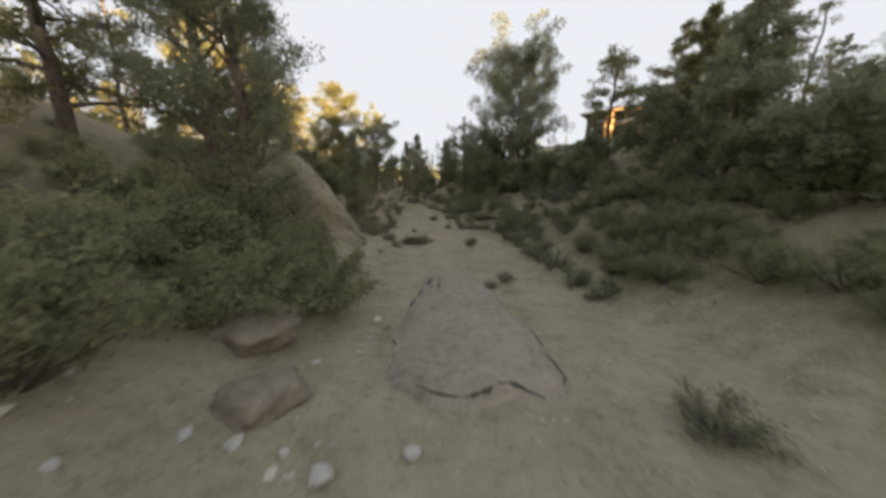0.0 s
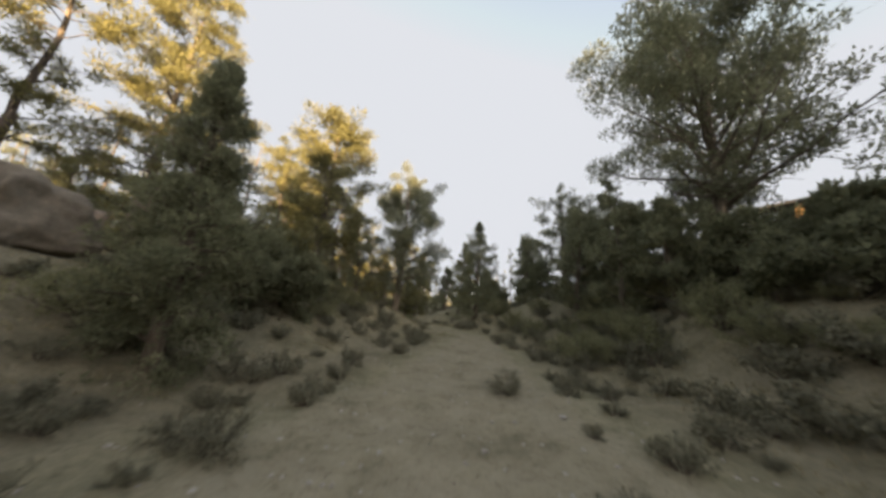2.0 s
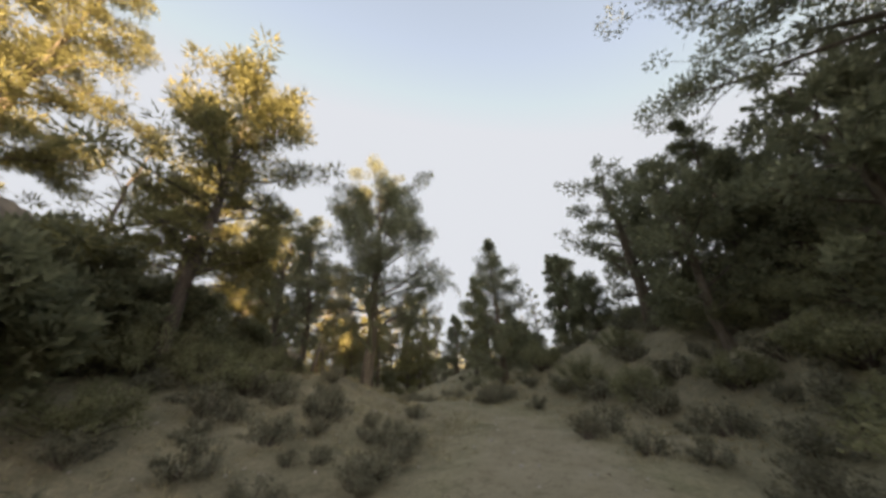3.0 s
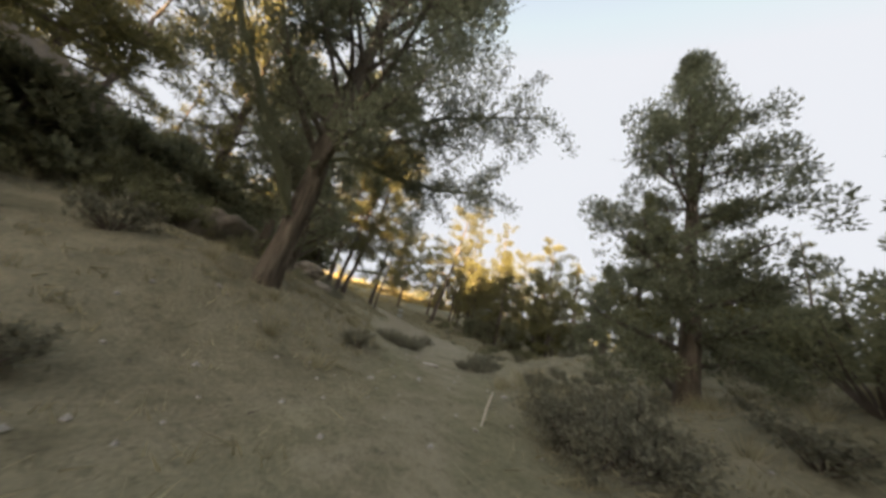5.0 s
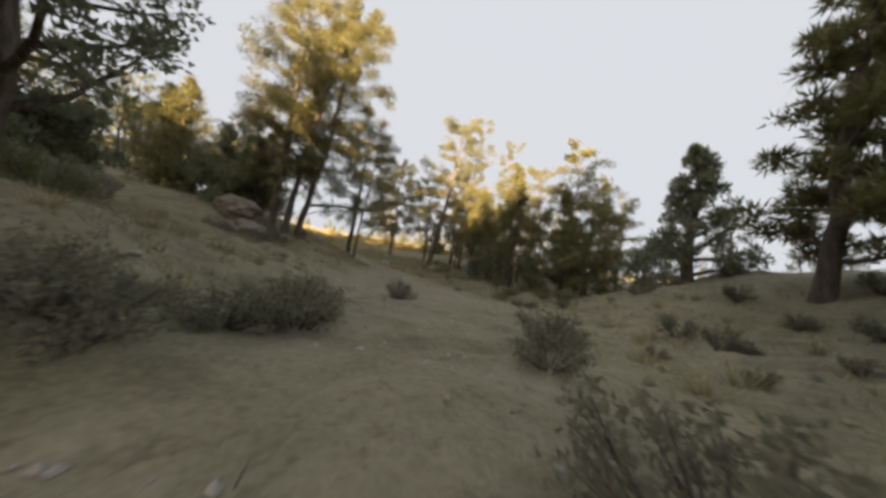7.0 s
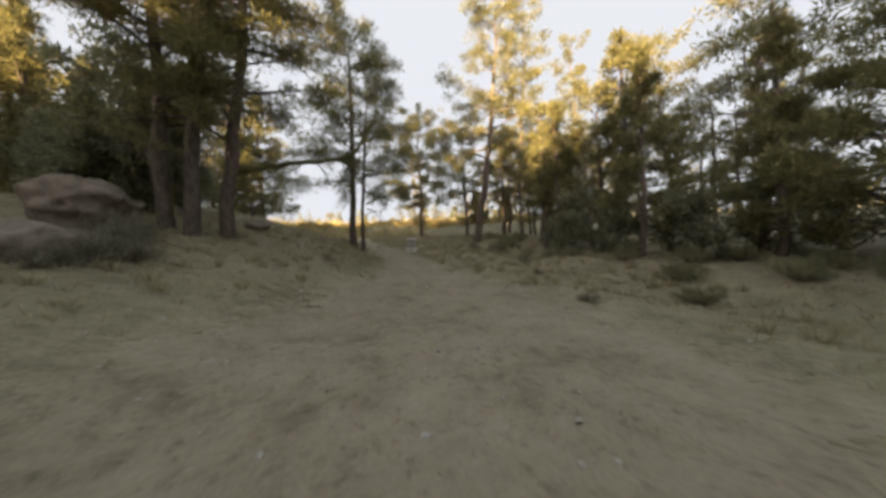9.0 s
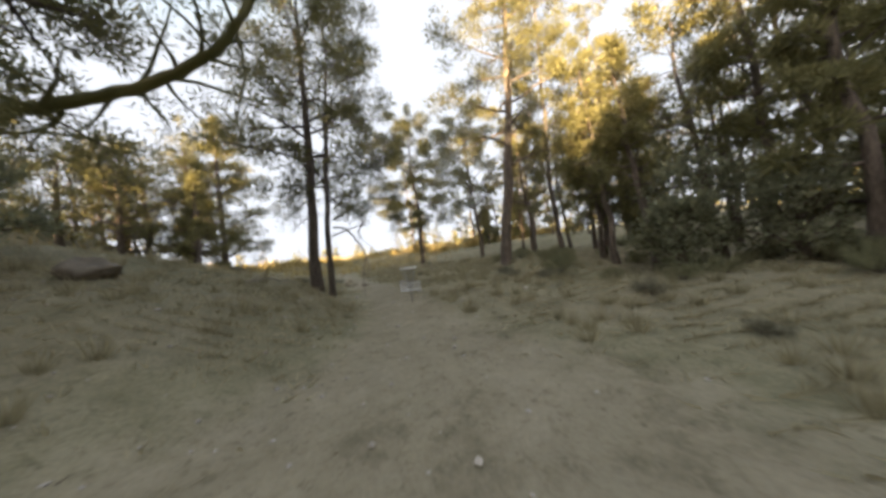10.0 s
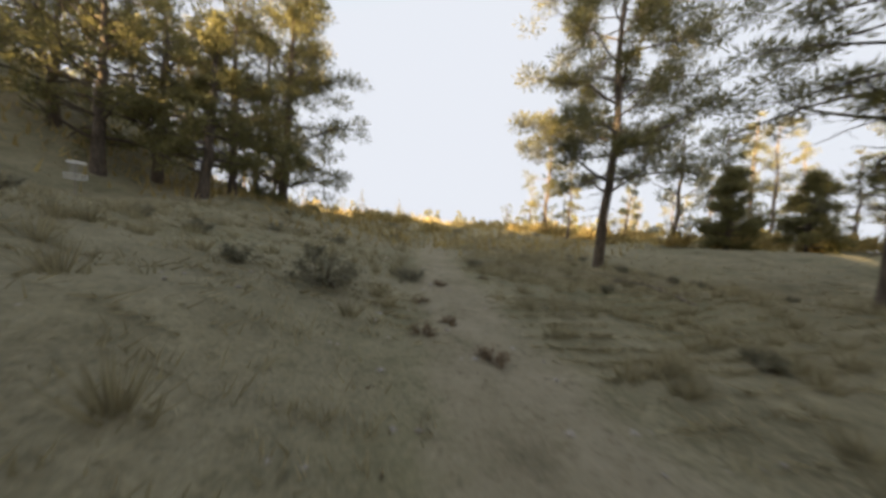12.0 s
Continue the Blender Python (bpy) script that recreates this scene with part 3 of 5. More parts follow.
for pts, w, sd2 in (([(0.80, -0.50), (0.66, -0.72), (0.45, -0.88), (0.25, -0.93), (0.06, -0.92)], 0.06, 1),
                    ([(0.86, 0.45), (0.7, 0.80), (0.45, 0.90), (0.2, 0.93), (0.05, 0.9)], 0.05, 2),
                    ([(0.80, -0.50), (0.70, -0.36), (0.58, -0.30), (0.50, -0.36)], 0.035, 3),
                    ([(0.72, -0.62), (0.64, -0.56), (0.60, -0.62)], 0.05, 4),
                    ([(0.045, -0.75), (0.03, -0.2), (0.045, 0.2), (0.02, 0.7)], 0.045, 5)):
    v, f = crack(pts, w, sd2)
    mesh_np("crack", v, f, M_CRACK_SHADE, slab, True, "dark crack, its shade put into the colour")

# the big rock on the slope, and those round it
def wedge_rock(a, b, base, crest, depth, seed, label, material):
    """A great leaning rock with a steep end at a that runs down to b: crest gives its height at even steps."""
    n, m = 84, 48
    u, w = np.meshgrid(np.linspace(0, 1, n), np.linspace(0, 1, m, endpoint=False), indexing="ij")
    h = np.interp(u, np.linspace(0, 1, len(crest)), crest)
    ang = w * 2 * np.pi
    cs, sn = np.cos(ang), np.sin(ang)
    side = np.sign(cs) * np.abs(cs) ** 0.75 * depth * np.interp(u, [0, 0.1, 0.5, 0.85, 1], [0.45, 0.85, 1.0, 0.8, 0.25])
    up = np.where(sn > 0, np.abs(sn) ** 0.8 * h, -0.9 * np.abs(sn))
    go = np.array([b[0] - a[0], b[1] - a[1]])
    far = np.array([-go[1], go[0]]) / np.hypot(*go)
    x, y = a[0] + go[0] * u + far[0] * (side + 0.22 * up), a[1] + go[1] * u + far[1] * (side + 0.22 * up)
    z = base + up
    k = 0.42 * lattice(x / 1.7 + z / 2.3, y / 1.6 + z / 1.9, seed) + 0.20 * lattice(x / 0.62 + 3, z / 0.5 + y / 0.9, seed + 1) + 0.07 * lattice(x / 0.22, z / 0.2 + y / 0.3, seed + 2)
    ledge = 0.16 * np.abs(lattice(z / 0.8 + x / 5, u * 2, seed + 3))
    out = np.stack([x + far[0] * cs * (k - ledge), y + far[1] * cs * (k - ledge), z + np.abs(sn) * k * 0.7 * (sn > 0)], -1)
    out[0], out[-1] = out[0].mean(0), out[-1].mean(0)          # the ends are closed
    i, j = (q.ravel() for q in np.meshgrid(np.arange(n - 1), np.arange(m), indexing="ij"))
    foot = np.array([(a[0] + b[0]) / 2, (a[1] + b[1]) / 2, base])
    ob = mesh_np("boulder", out.reshape(-1, 3) - foot, np.stack([i * m + j, (i + 1) * m + j, (i + 1) * m + (j + 1) % m, i * m + (j + 1) % m], 1), material, None, True)
    ob.matrix_world = pose(*foot)
    return tagged(ob, label, "rock")


wedge_rock((-10.5, 15.6), (-4.9, 17.5), 0.4, [2.4, 4.6, 5.6, 5.5, 5.0, 4.4, 3.6, 2.8, 1.9, 1.0, 0.2], 1.3, 61, "huge weathered grey-brown boulder leaning on the slope", M_BOULDER)
boulder("boulder", (-6.75, 18.1, 2.5), (0.4, 0.35, 0.6), 22, "pale flake of rock leaning on the huge boulder", 10, (0, 12), M_BOULDER, 4, 0.14, 0, 0.3)
boulder("boulder", (-18.2, 27.0), (2.2, 1.8, 1.5), 23, "rock ledge on the slope, orange sunlight put into its colour", 40, (0, 0), M_ROCK_SUNLIT, 4)
boulder("boulder", (-15.6, 25.4), (2.0, 1.8, 1.7), 37, "dark overhanging rock on the slope", 25, (0, 8), M_ROCK, 5, 0.2)
boulder("boulder", (-4.2, 5.2), (1.0, 0.8, 0.6), 24, "rounded grey boulder half buried among shrubs", 20)
boulder("boulder", (-2.9, 3.6), (0.7, 0.6, 0.35), 25, "low grey boulder at the trail edge", 60)
boulder("cliff_rock", (-18.9, 33.2, 3.0), (3.5, 3.2, 4.6), 26, "tall dark rock outcrop above the grassy slope", 30, (0, -6), M_ROCK, 5, 0.2)
boulder("cliff_rock", (-19.5, 40.5), (1.6, 1.4, 1.1), 27, "dark broken rock outcrop on the slope", 80, (0, 0), M_ROCK, 5, 0.24)
boulder("boulder", (-14.0, 40.5), (1.5, 1.2, 1.2), 28, "dark boulder below the outcrop", 10)
boulder("boulder", (-20.2, 43.5), (2.3, 1.2, 0.95), 38, "pale weathered rock ledge below the grassy slope", 20, (0, 0), M_BOULDER, 4)
boulder("boulder", (-30.9, 47.9), (1.9, 1.3, 1.25), 39, "brown leaning boulder behind a clump of pines", 50, (0, 14), M_ROCK, 5)
boulder("boulder", (-27.4, 48.5), (1.3, 0.9, 0.75), 29, "pale weathered rock ledge beside the pines", 35, (0, 0), M_ROCK)
boulder("boulder", (-25.6, 47.2), (1.1, 0.9, 0.6), 30, "weathered rock beside the pines", 75, (0, 0), M_ROCK)
boulder("boulder", (-33, 52.5), (0.6, 0.5, 0.4), 31, "grey rock below the slope", 15, (0, 0), M_ROCK)
boulder("flat_stone", (-8.42, 45.26), (0.26, 0.11, 0.045), 32, "pale flat stone lying in the trail", 40, (0, 0), M_STONE, 3)

for n, (x, y, q) in enumerate(((-1.52, 2.35, 0.17), (-0.55, 2.6, 0.13), (-3.3, 2.75, 0.12), (-2.08, 2.65, 0.09), (-3.9, 2.1, 0.10), (-1.85, 5.8, 0.07), (-1.95, 5.2, 0.06), (-4.9, 3.1, 0.09), (-7.11, 43.9, 0.07), (-33.4, 61.0, 0.13), (-36.9, 61.9, 0.2), (-34.9, 58.9, 0.1))):
    boulder("stone", (x, y), (q, q * 0.8, q * 0.65), 400 + n, "white angular stone lying on the sandy ground", 40 * n, (0, 0), M_WHITE_STONE, 2, 0.15, 0, 0.3, "loose stones")

# ---- trees ----
PALE = {"juniper": ("dense dark-green western juniper with shaggy bark", "juniper"), "pine": ("tall ponderosa pine with scaly brown bark", "pine tree")}
GOLD = "tall pine with its upper crown in golden evening sun"


def stand(kind, x, y, top, radius, seed, label="", **kw):
    z = on_ground(x, y)
    ob = tree(kind, top - z, radius, seed, **kw)
    ob.name = "juniper_tree" if kind == "juniper" else "pine_tree"
    ob.matrix_world = pose(x, y, z - 0.05)
    return tagged(ob, label or PALE[kind][0], PALE[kind][1])


stand("juniper", -9.8, 12.2, 13.0, 4.2, 1, "broad dark juniper above a shrubby slope", trunk_r=0.3, leaves=17000, clear=0.2, shape="round", near=True)
stand("juniper", -6.7, 9.7, 11.5, 2.5, 35, "dense juniper with light green foliage beside the trail", trunk_r=0.24, leaves=15000, clear=0.0, limbs=46, shape="round", near=True, full=True)
stand("pine", -20.8, 26.2, 18.0, 2.0, 48, "slim pine above the rocks", trunk_r=0.16, leaves=8000, clear=0.2, shape="full")
stand("pine", -13.5, 10.5, 13.5, 3.2, 2, "thin pine on the shrubby slope", trunk_r=0.22, leaves=7000)
stand("pine", -20.5, 39.5, 15, 2.8, 33, GOLD, trunk_r=0.3, leaves=17000, clear=0.15, limbs=46, shape="full", full=True)
stand("pine", -23.6, 32.4, 24, 3.9, 3, GOLD, trunk_r=0.28, leaves=46000, clear=0.12, limbs=70, shape="full", full=True)
stand("pine", -12.5, 35.3, 13.9, 2.9, 4, "leaning pine with a sunlit top on the valley side", trunk_r=0.2, leaves=22000, clear=0.25, limbs=42, shape="full", lean=(0.02, 0.0), full=True)
stand("juniper", -7.9, 25.4, 7.9, 1.35, 5, "slim dark juniper at the foot of the rocky slope", trunk_r=0.16, leaves=14000, clear=0.0, limbs=44, shape="cone", near=True, full=True)
bt = stand("juniper", -9.55, 41.45, 12.0, 3.5, 6, "old juniper with a thick reddish trunk beside the trail", trunk_r=0.235, leaves=30000, clear=0.22, limbs=50, shape="full", near=True)
stand("juniper", -13.2, 41.6, 9.0, 1.6, 7, "slim juniper behind the old one", trunk_r=0.13, leaves=5000, clear=0.2, limbs=40, shape="full")
stand("juniper", -17.4, 43.4, 11.6, 2.9, 75, "dark juniper above the grassy slope", trunk_r=0.2, leaves=11500, clear=0.08, limbs=46, shape="round", keep=0.45)
stand("pine", -7.6, 58.0, 11.2, 1.7, 76, GOLD, trunk_r=0.18, leaves=9000, clear=0.1)
stand("pine", -6.3, 59.4, 10.2, 1.6, 77, GOLD, trunk_r=0.18, leaves=12000, clear=0.1)
stand("pine", 15.6, 19.2, 14.8, 1.7, 61, "slender pine on the shrubby valley side", trunk_r=0.18, leaves=9000, clear=0.1)
stand("pine", -3.2, 57.0, 6.2, 1.8, 78, trunk_r=0.18, leaves=7000, clear=0.1)
stand("pine", -21.1, 81.8, 14.2, 2.8, 79, GOLD, trunk_r=0.22, leaves=8000, clear=0.1)
stand("juniper", -4.25, 49.4, 11.5, 2.55, 9, "loose cone-shaped juniper on the valley floor", trunk_r=0.2, leaves=21000, clear=0.0, limbs=50, shape="cone", near=True, full=True, keep=0.42)
for n, (x, y, top, r) in enumerate(((-2.3, 55.5, 4.2, 1.5), (0.9, 52.6, 10.4, 1.6), (2.0, 50.3, 7.5, 1.5), (-4.0, 61.4, 8.0, 2.0), (1.9, 57.5, 12.0, 1.8))):
    stand("juniper", x, y, top, r, 270 + n, "olive-green juniper closing the valley floor", trunk_r=0.16, leaves=6500, clear=0.03, limbs=26, shape=("round", "cone")[n % 2])
stand("juniper", 0.5, 55.0, 11.5, 1.7, 36, "slim juniper on the edge of the valley floor", trunk_r=0.2, leaves=8000, clear=0.05)
stand("pine", 15.2, 27.2, 15.5, 2.2, 37, "slender pine on the ridge beside the house", trunk_r=0.2, leaves=8000, clear=0.12, shape="full")
stand("juniper", 8.1, 44.1, 10.6, 1.9, 39, "small dark juniper on the slope", trunk_r=0.16, leaves=8000, clear=0.05, shape="round")
stand("juniper", 6.3, 40.4, 7.6, 1.5, 49, "small dark juniper on the slope", trunk_r=0.14, leaves=6000, clear=0.05, shape="round")
stand("juniper", 3.4, 45.5, 12.6, 2.4, 10, trunk_r=0.28, leaves=8000, clear=0.1, shape="round")
stand("juniper", 9.0, 36.4, 17.4, 6.4, 14, "wide-crowned juniper on the slope below a house", trunk_r=0.32, leaves=56000, clear=0.17, limbs=66, shape="full", full=True, keep=0.42, tuft=1.1)
stand("juniper", 6.5, 52, 12.5, 3.0, 13, trunk_r=0.25, leaves=9000, shape="round")
stand("pine", 24, 32, 20.5, 3.4, 14, trunk_r=0.3, leaves=10000, clear=0.2)
stand("juniper", 19, 22, 15.5, 3.0, 15, trunk_r=0.28, leaves=10000)
stand("pine", 23, 23, 19, 2.8, 16, trunk_r=0.28, leaves=9000, clear=0.2)
stand("juniper", 14.5, 14.6, 12.3, 1.9, 17, trunk_r=0.25, leaves=10000, shape="round", clear=0.05)
stand("juniper", 27, 30, 18, 3.4, 18, trunk_r=0.28, leaves=9000)
stand("juniper", 15.5, 22.5, 10.0, 2.6, 19, trunk_r=0.25, leaves=9000, shape="round", clear=0.05)
for n, (x, y, top, r) in enumerate(((-13.2, 29.0, 6.6, 1.4), (-16.5, 38.0, 5.0, 1.4), (-12.2, 32.0, 4.6, 1.5), (-13.4, 33.2, 5.0, 1.6), (-13.7, 34.8, 4.6, 1.4), (-13.8, 36.4, 4.6, 1.4), (-9.9, 31.5, 3.4, 1.2), (-10.8, 29.6, 4.2, 1.4), (-15.1, 40.2, 4.1, 1.1), (-21.4, 41.6, 4.6, 1.4), (-22.8, 42.7, 4.2, 1.2))):
    stand("juniper", x, y, top, r, 80 + n, "low bushy juniper at the foot of the slope", trunk_r=0.14, leaves=7000, clear=0.02, limbs=26, shape="round")
for n, (x, y, top, r) in enumerate(((4.4, 36.1, 8.0, 1.6), (5.8, 34.4, 7.7, 1.7), (7.5, 33.5, 6.3, 1.4), (7.0, 31.3, 5.2, 1.3), (8.9, 31.1, 6.2, 1.3), (7.8, 29.3, 5.3, 1.4), (3.4, 40.5, 9.0, 1.8), (5.8, 41.8, 12.2, 1.8), (4.4, 42.8, 9.8, 1.8),
                                    (14.2, 10.6, 8.4, 2.0), (12.3, 9.9, 7.0, 1.9), (13.2, 17.4, 9.2, 2.2), (12.5, 12.7, 8.6, 2.0), (13.3, 26.7, 8.6, 2.0), (11.3, 7.8, 6.4, 1.8), (10.6, 22.5, 7.0, 1.7), (9.6, 26.6, 6.6, 1.6), (9.4, 42.2, 11.0, 1.7), (11.6, 41.4, 11.0, 1.6), (13.2, 43.6, 10.9, 1.5), (7.2, 43.0, 10.6, 1.6))):
    stand("juniper", x, y, top, r, 220 + n, "dark bushy juniper on the steep shrubby slope", trunk_r=0.15, leaves=6000, clear=0.02, limbs=26, shape=("round", "cone")[n % 2])
for n, (x, y, top, r) in enumerate(((-26.4, 66.4, 2.2, 1.2), (-25.8, 68.2, 3.5, 1.7), (-22.6, 69.6, 3.0, 1.5), (-19.7, 70.2, 3.0, 1.5), (-17.7, 70.2, 3.2, 1.5), (-24.2, 67.4, 2.6, 1.2),
                                    (-29.4, 72.6, 3.8, 1.4), (-21.0, 67.4, 2.6, 1.3), (-15.4, 69.4, 3.6, 1.8), (-13.2, 66.8, 3.4, 1.7))):
    stand("juniper", x, y, top, r, 250 + n, "low dark juniper in the thicket under the pines", trunk_r=0.12, leaves=2200, clear=0.0, limbs=24, shape="round")
for n, (x, y, top, r) in enumerate(((-35.3, 46.9, 9.4, 1.6), (-34.4, 48.0, 9.8, 1.7), (-33.5, 48.9, 8.4, 1.5), (-34.6, 49.8, 9.0, 1.6), (-36.2, 45.6, 7.2, 1.6), (-33.0, 47.4, 5.6, 1.4))):
    stand("juniper", x, y, top, r, 290 + n, "dark juniper in the thicket behind three tall pines", trunk_r=0.13, leaves=6000, clear=0.03, limbs=30, shape=("cone", "round")[n % 2])
stand("pine", -37.8, 44.4, 12.6, 1.9, 297, "dense pine with pointed top on the rise", trunk_r=0.18, leaves=11000, clear=0.05, limbs=40, shape="cone", full=True)
stand("pine", -39.4, 43.4, 12.2, 1.9, 298, "dense pine with pointed top on the rise", trunk_r=0.18, leaves=11000, clear=0.05, limbs=40, shape="cone", full=True)
# the three pines in a clump, then the leaning ones by the trail
stand("pine", -30.4, 49.9, 18.5, 3.4, 20, "tall pine with a dark trunk in a clump of three", trunk_r=0.2, leaves=21000, clear=0.18, limbs=56, keep=0.5, shape="full", full=True, lean=(0.01, 0.02), near=True)
stand("pine", -29.9, 50.6, 17.8, 3.2, 21, "tall pine with a dark trunk in a clump of three", trunk_r=0.19, leaves=19000, clear=0.2, limbs=54, keep=0.5, shape="full", full=True, lean=(0.06, 0.09), near=True)
clump_pine = stand("pine", -30.3, 51.55, 18.2, 3.4, 22, "tall pine with a dark trunk in a clump of three", trunk_r=0.2, leaves=15000, clear=0.22, shape="full", lean=(0.075, 0.11), near=True)
dt = stand("pine", -35.55, 57.62, 14.5, 3.4, 23, "large pine with a straight dark trunk beside the trail", trunk_r=0.20, leaves=11000, clear=0.34, shape="full", lean=(0.01, 0.025), near=True)
fork = stand("pine", -34.98, 57.98, 12.5, 2.6, 24, "slender pine leaning away from its larger neighbour", trunk_r=0.10, leaves=7000, clear=0.3, shape="full", lean=(0.02, 0.07), near=True)
stand("pine", -33.75, 66.5, 17.5, 3.4, 25, "leaning pine with a glowing yellow top", trunk_r=0.26, leaves=12000, clear=0.3, shape="full", lean=(0.1, 0.05), near=True)
stand("pine", -47.8, 78.9, 7.9, 1.6, 38, "small bushy pine beside the field", trunk_r=0.14, leaves=9000, clear=0.05)
stand("pine", -46.6, 83.6, 8.0, 1.7, 62, "small bushy pine beside the field", trunk_r=0.14, leaves=9000, clear=0.05)
stand("pine", -46.3, 68.7, 16.0, 3.6, 26, "pine with a bare lower trunk at the edge of the field", trunk_r=0.18, leaves=26000, clear=0.2, limbs=50, shape="full", near=True)
stand("pine", -39.9, 70.5, 13.0, 3.0, 27, "pine with a bare lower trunk beside the field", trunk_r=0.15, leaves=12000, clear=0.3, limbs=40, shape="full", near=True)
stand("pine", -16.8, 67.0, 7.0, 2.4, 28, "bushy pine catching yellow evening light", trunk_r=0.16, leaves=11000, clear=0.12, shape="round")
stand("pine", -19.8, 71.5, 13.0, 3.0, 29, GOLD, trunk_r=0.17, leaves=11000, clear=0.15, shape="full")
stand("juniper", -10.8, 63.5, 8.5, 2.4, 30, trunk_r=0.25, leaves=9000, clear=0.06)
for n, (x, y, top, r) in enumerate(((-23.2, 67.4, 10.0, 1.9), (-19.0, 68.2, 8.6, 1.7))):
    stand("pine", x, y, top, r, 170 + n, "bushy pine at the edge of the wood", trunk_r=0.14, leaves=8000, clear=0.08, shape="cone")
for n, (x, y, top, r) in enumerate(((-31.1, 71.9, 9.0, 2.0), (-30.4, 69.9, 8.6, 1.7), (-30.9, 75.6, 9.5, 2.0), (-28.6, 71.0, 8.0, 1.9))):
    stand("pine", x, y, top, r, 310 + n, "dark bushy pine among the trunks beside the field", trunk_r=0.13, leaves=4500, clear=0.18, limbs=36, shape="full")
stand("pine", -27.8, 68.2, 9.5, 1.6, 171, "slender pine at the edge of the wood", trunk_r=0.12, leaves=3600, clear=0.35)
stand("pine", -25.0, 69.5, 12, 2.4, 31, trunk_r=0.15, leaves=7000, clear=0.35)
for n, (x, y, top, r) in enumerate(((-29.5, 69.2, 10, 2.0), (-33.4, 71.3, 20.7, 2.3), (-26.4, 70.6, 10.5, 2.2), (-33.2, 74.8, 11, 2.2), (-32.8, 79.1, 20.7, 2.2), (-36.6, 72.6, 11.5, 2.0), (-38.6, 75.4, 12, 2.2), (-23.5, 72.5, 12.5, 2.4))):
    stand("pine", x, y, top, r, 150 + n, "straight pine in the wood beside the field", trunk_r=0.14, leaves=6000, clear=0.32, shape="full")
for n, (x, y, top, r) in enumerate(((-54.2, 51.6, 14, 2.4), (-50.5, 52.0, 11.0, 1.8), (-53.5, 44.6, 12.5, 2.8), (-56.0, 47.0, 15, 3.0), (-51.0, 48.2, 12.5, 2.6), (-55.5, 40.5, 15, 2.8), (-62, 50, 19, 3.6), (-66, 43, 19, 3.4), (-53, 49, 12, 2.6), (-69, 49, 18, 3.2)), 2):
    stand("pine", x, y, top, r, 40 + n, "dense pine on the rise above the field", trunk_r=0.2, leaves=5600, clear=0.14, limbs=44, keep=0.45, shape=("full", "cone")[n % 2])

stand("pine", -57.3, 53.2, 19, 4.1, 40, "broad dense pine with boughs down to the ground", trunk_r=0.28, leaves=36000, clear=0.04, limbs=50, shape="cone", full=True)

# background woods: a few grown trees, set out again and again
protos = []
for n in range(4):
    protos.append(("juniper", tree("juniper", 8.0, 2.4, 60 + n, trunk_r=0.15, leaves=2200, limbs=14, clear=0.08, shape=("cone", "round")[n % 2])))
    protos.append(("pine", tree("pine", 11.0, 2.5, 70 + n, trunk_r=0.15, leaves=2200, limbs=14, clear=0.2, shape=("cone", "full")[n % 2])))
wood_rng = random.Random(5)
used = []


def in_view(x, y, room=3.6):
    """Whether a place lies on the open lines of sight up to the house."""
    for ax, ay in ((-0.3, 10.5), (-0.8, 17), (-1.5, 23), (-2.5, 34)):
        bx, by = 37.5 - ax, 66.5 - ay
        k = ((x - ax) * bx + (y - ay) * by) / (bx * bx + by * by)
        if 0 < k < 1.05 and abs((x - ax) * by - (y - ay) * bx) / math.hypot(bx, by) < room:
            return True
    return False


def woods(count, xs, ys, gap, sizes, pine=0.5, keep=7.0):
    done = tries = 0
    while done < count and tries < count * 40:
        tries += 1
        x, y = wood_rng.uniform(*xs), wood_rng.uniform(*ys)
        s, d = along([x], [y])
        if abs(d[0]) < keep or in_view(x, y) or any((x - a) ** 2 + (y - b) ** 2 < gap * gap for a, b in used):
            continue
        used.append((x, y))
        kind = "pine" if wood_rng.random() < pine else "juniper"
        src = wood_rng.choice([o for k, o in protos if k == kind])
        sc = wood_rng.uniform(*sizes)
        place = (pose(x, y, on_ground(x, y) - 0.1, wood_rng.uniform(-3, 3), wood_rng.uniform(-3, 3), wood_rng.uniform(0, 360)) @ Matrix.Diagonal((sc, sc, sc * wood_rng.uniform(0.85, 1.2), 1)))
        done += 1
        if math.hypot(x + 43.0, y - 73.6) < 3.0:          # an open glade
            continue
        ob = copy_thing(src, place)
        ob.name = "juniper_tree" if kind == "juniper" else "pine_tree"
        tagged(ob, PALE[kind][0] + " in the woods", PALE[kind][1], "woods round the valley")


used += [(o.matrix_world.translation.x, o.matrix_world.translation.y) for o in bpy.data.objects if o.name.startswith(("juniper_tree", "pine_tree"))]
woods(16, (-45, -18), (5, 40), 4.0, (0.7, 1.25), 0.5, 12)
woods(34, (12, 45), (5, 50), 3.6, (0.45, 0.9), 0.3, 11)
woods(22, (-14, 32), (66, 110), 3.6, (0.5, 0.85), 0.55, 10)
woods(14, (-44, -20), (68, 78), 2.6, (0.5, 0.95), 0.8, 10)
woods(26, (-62, -19), (70, 110), 3.6, (0.6, 1.15), 0.8, 9)
woods(10, (-40, -18), (76, 92), 2.8, (0.6, 0.95), 0.8, 10)
woods(10, (-90, -62), (84, 120), 5.0, (0.6, 1.1), 0.8, 12)
woods(8, (-85, -52), (30, 45), 4.0, (0.8, 1.3), 0.7, 14)
woods(24, (-112, -58), (80, 128), 2.6, (0.3, 0.6), 0.7, 12)
woods(10, (-130, -85), (40, 70), 4.0, (0.3, 0.5), 0.5, 6)
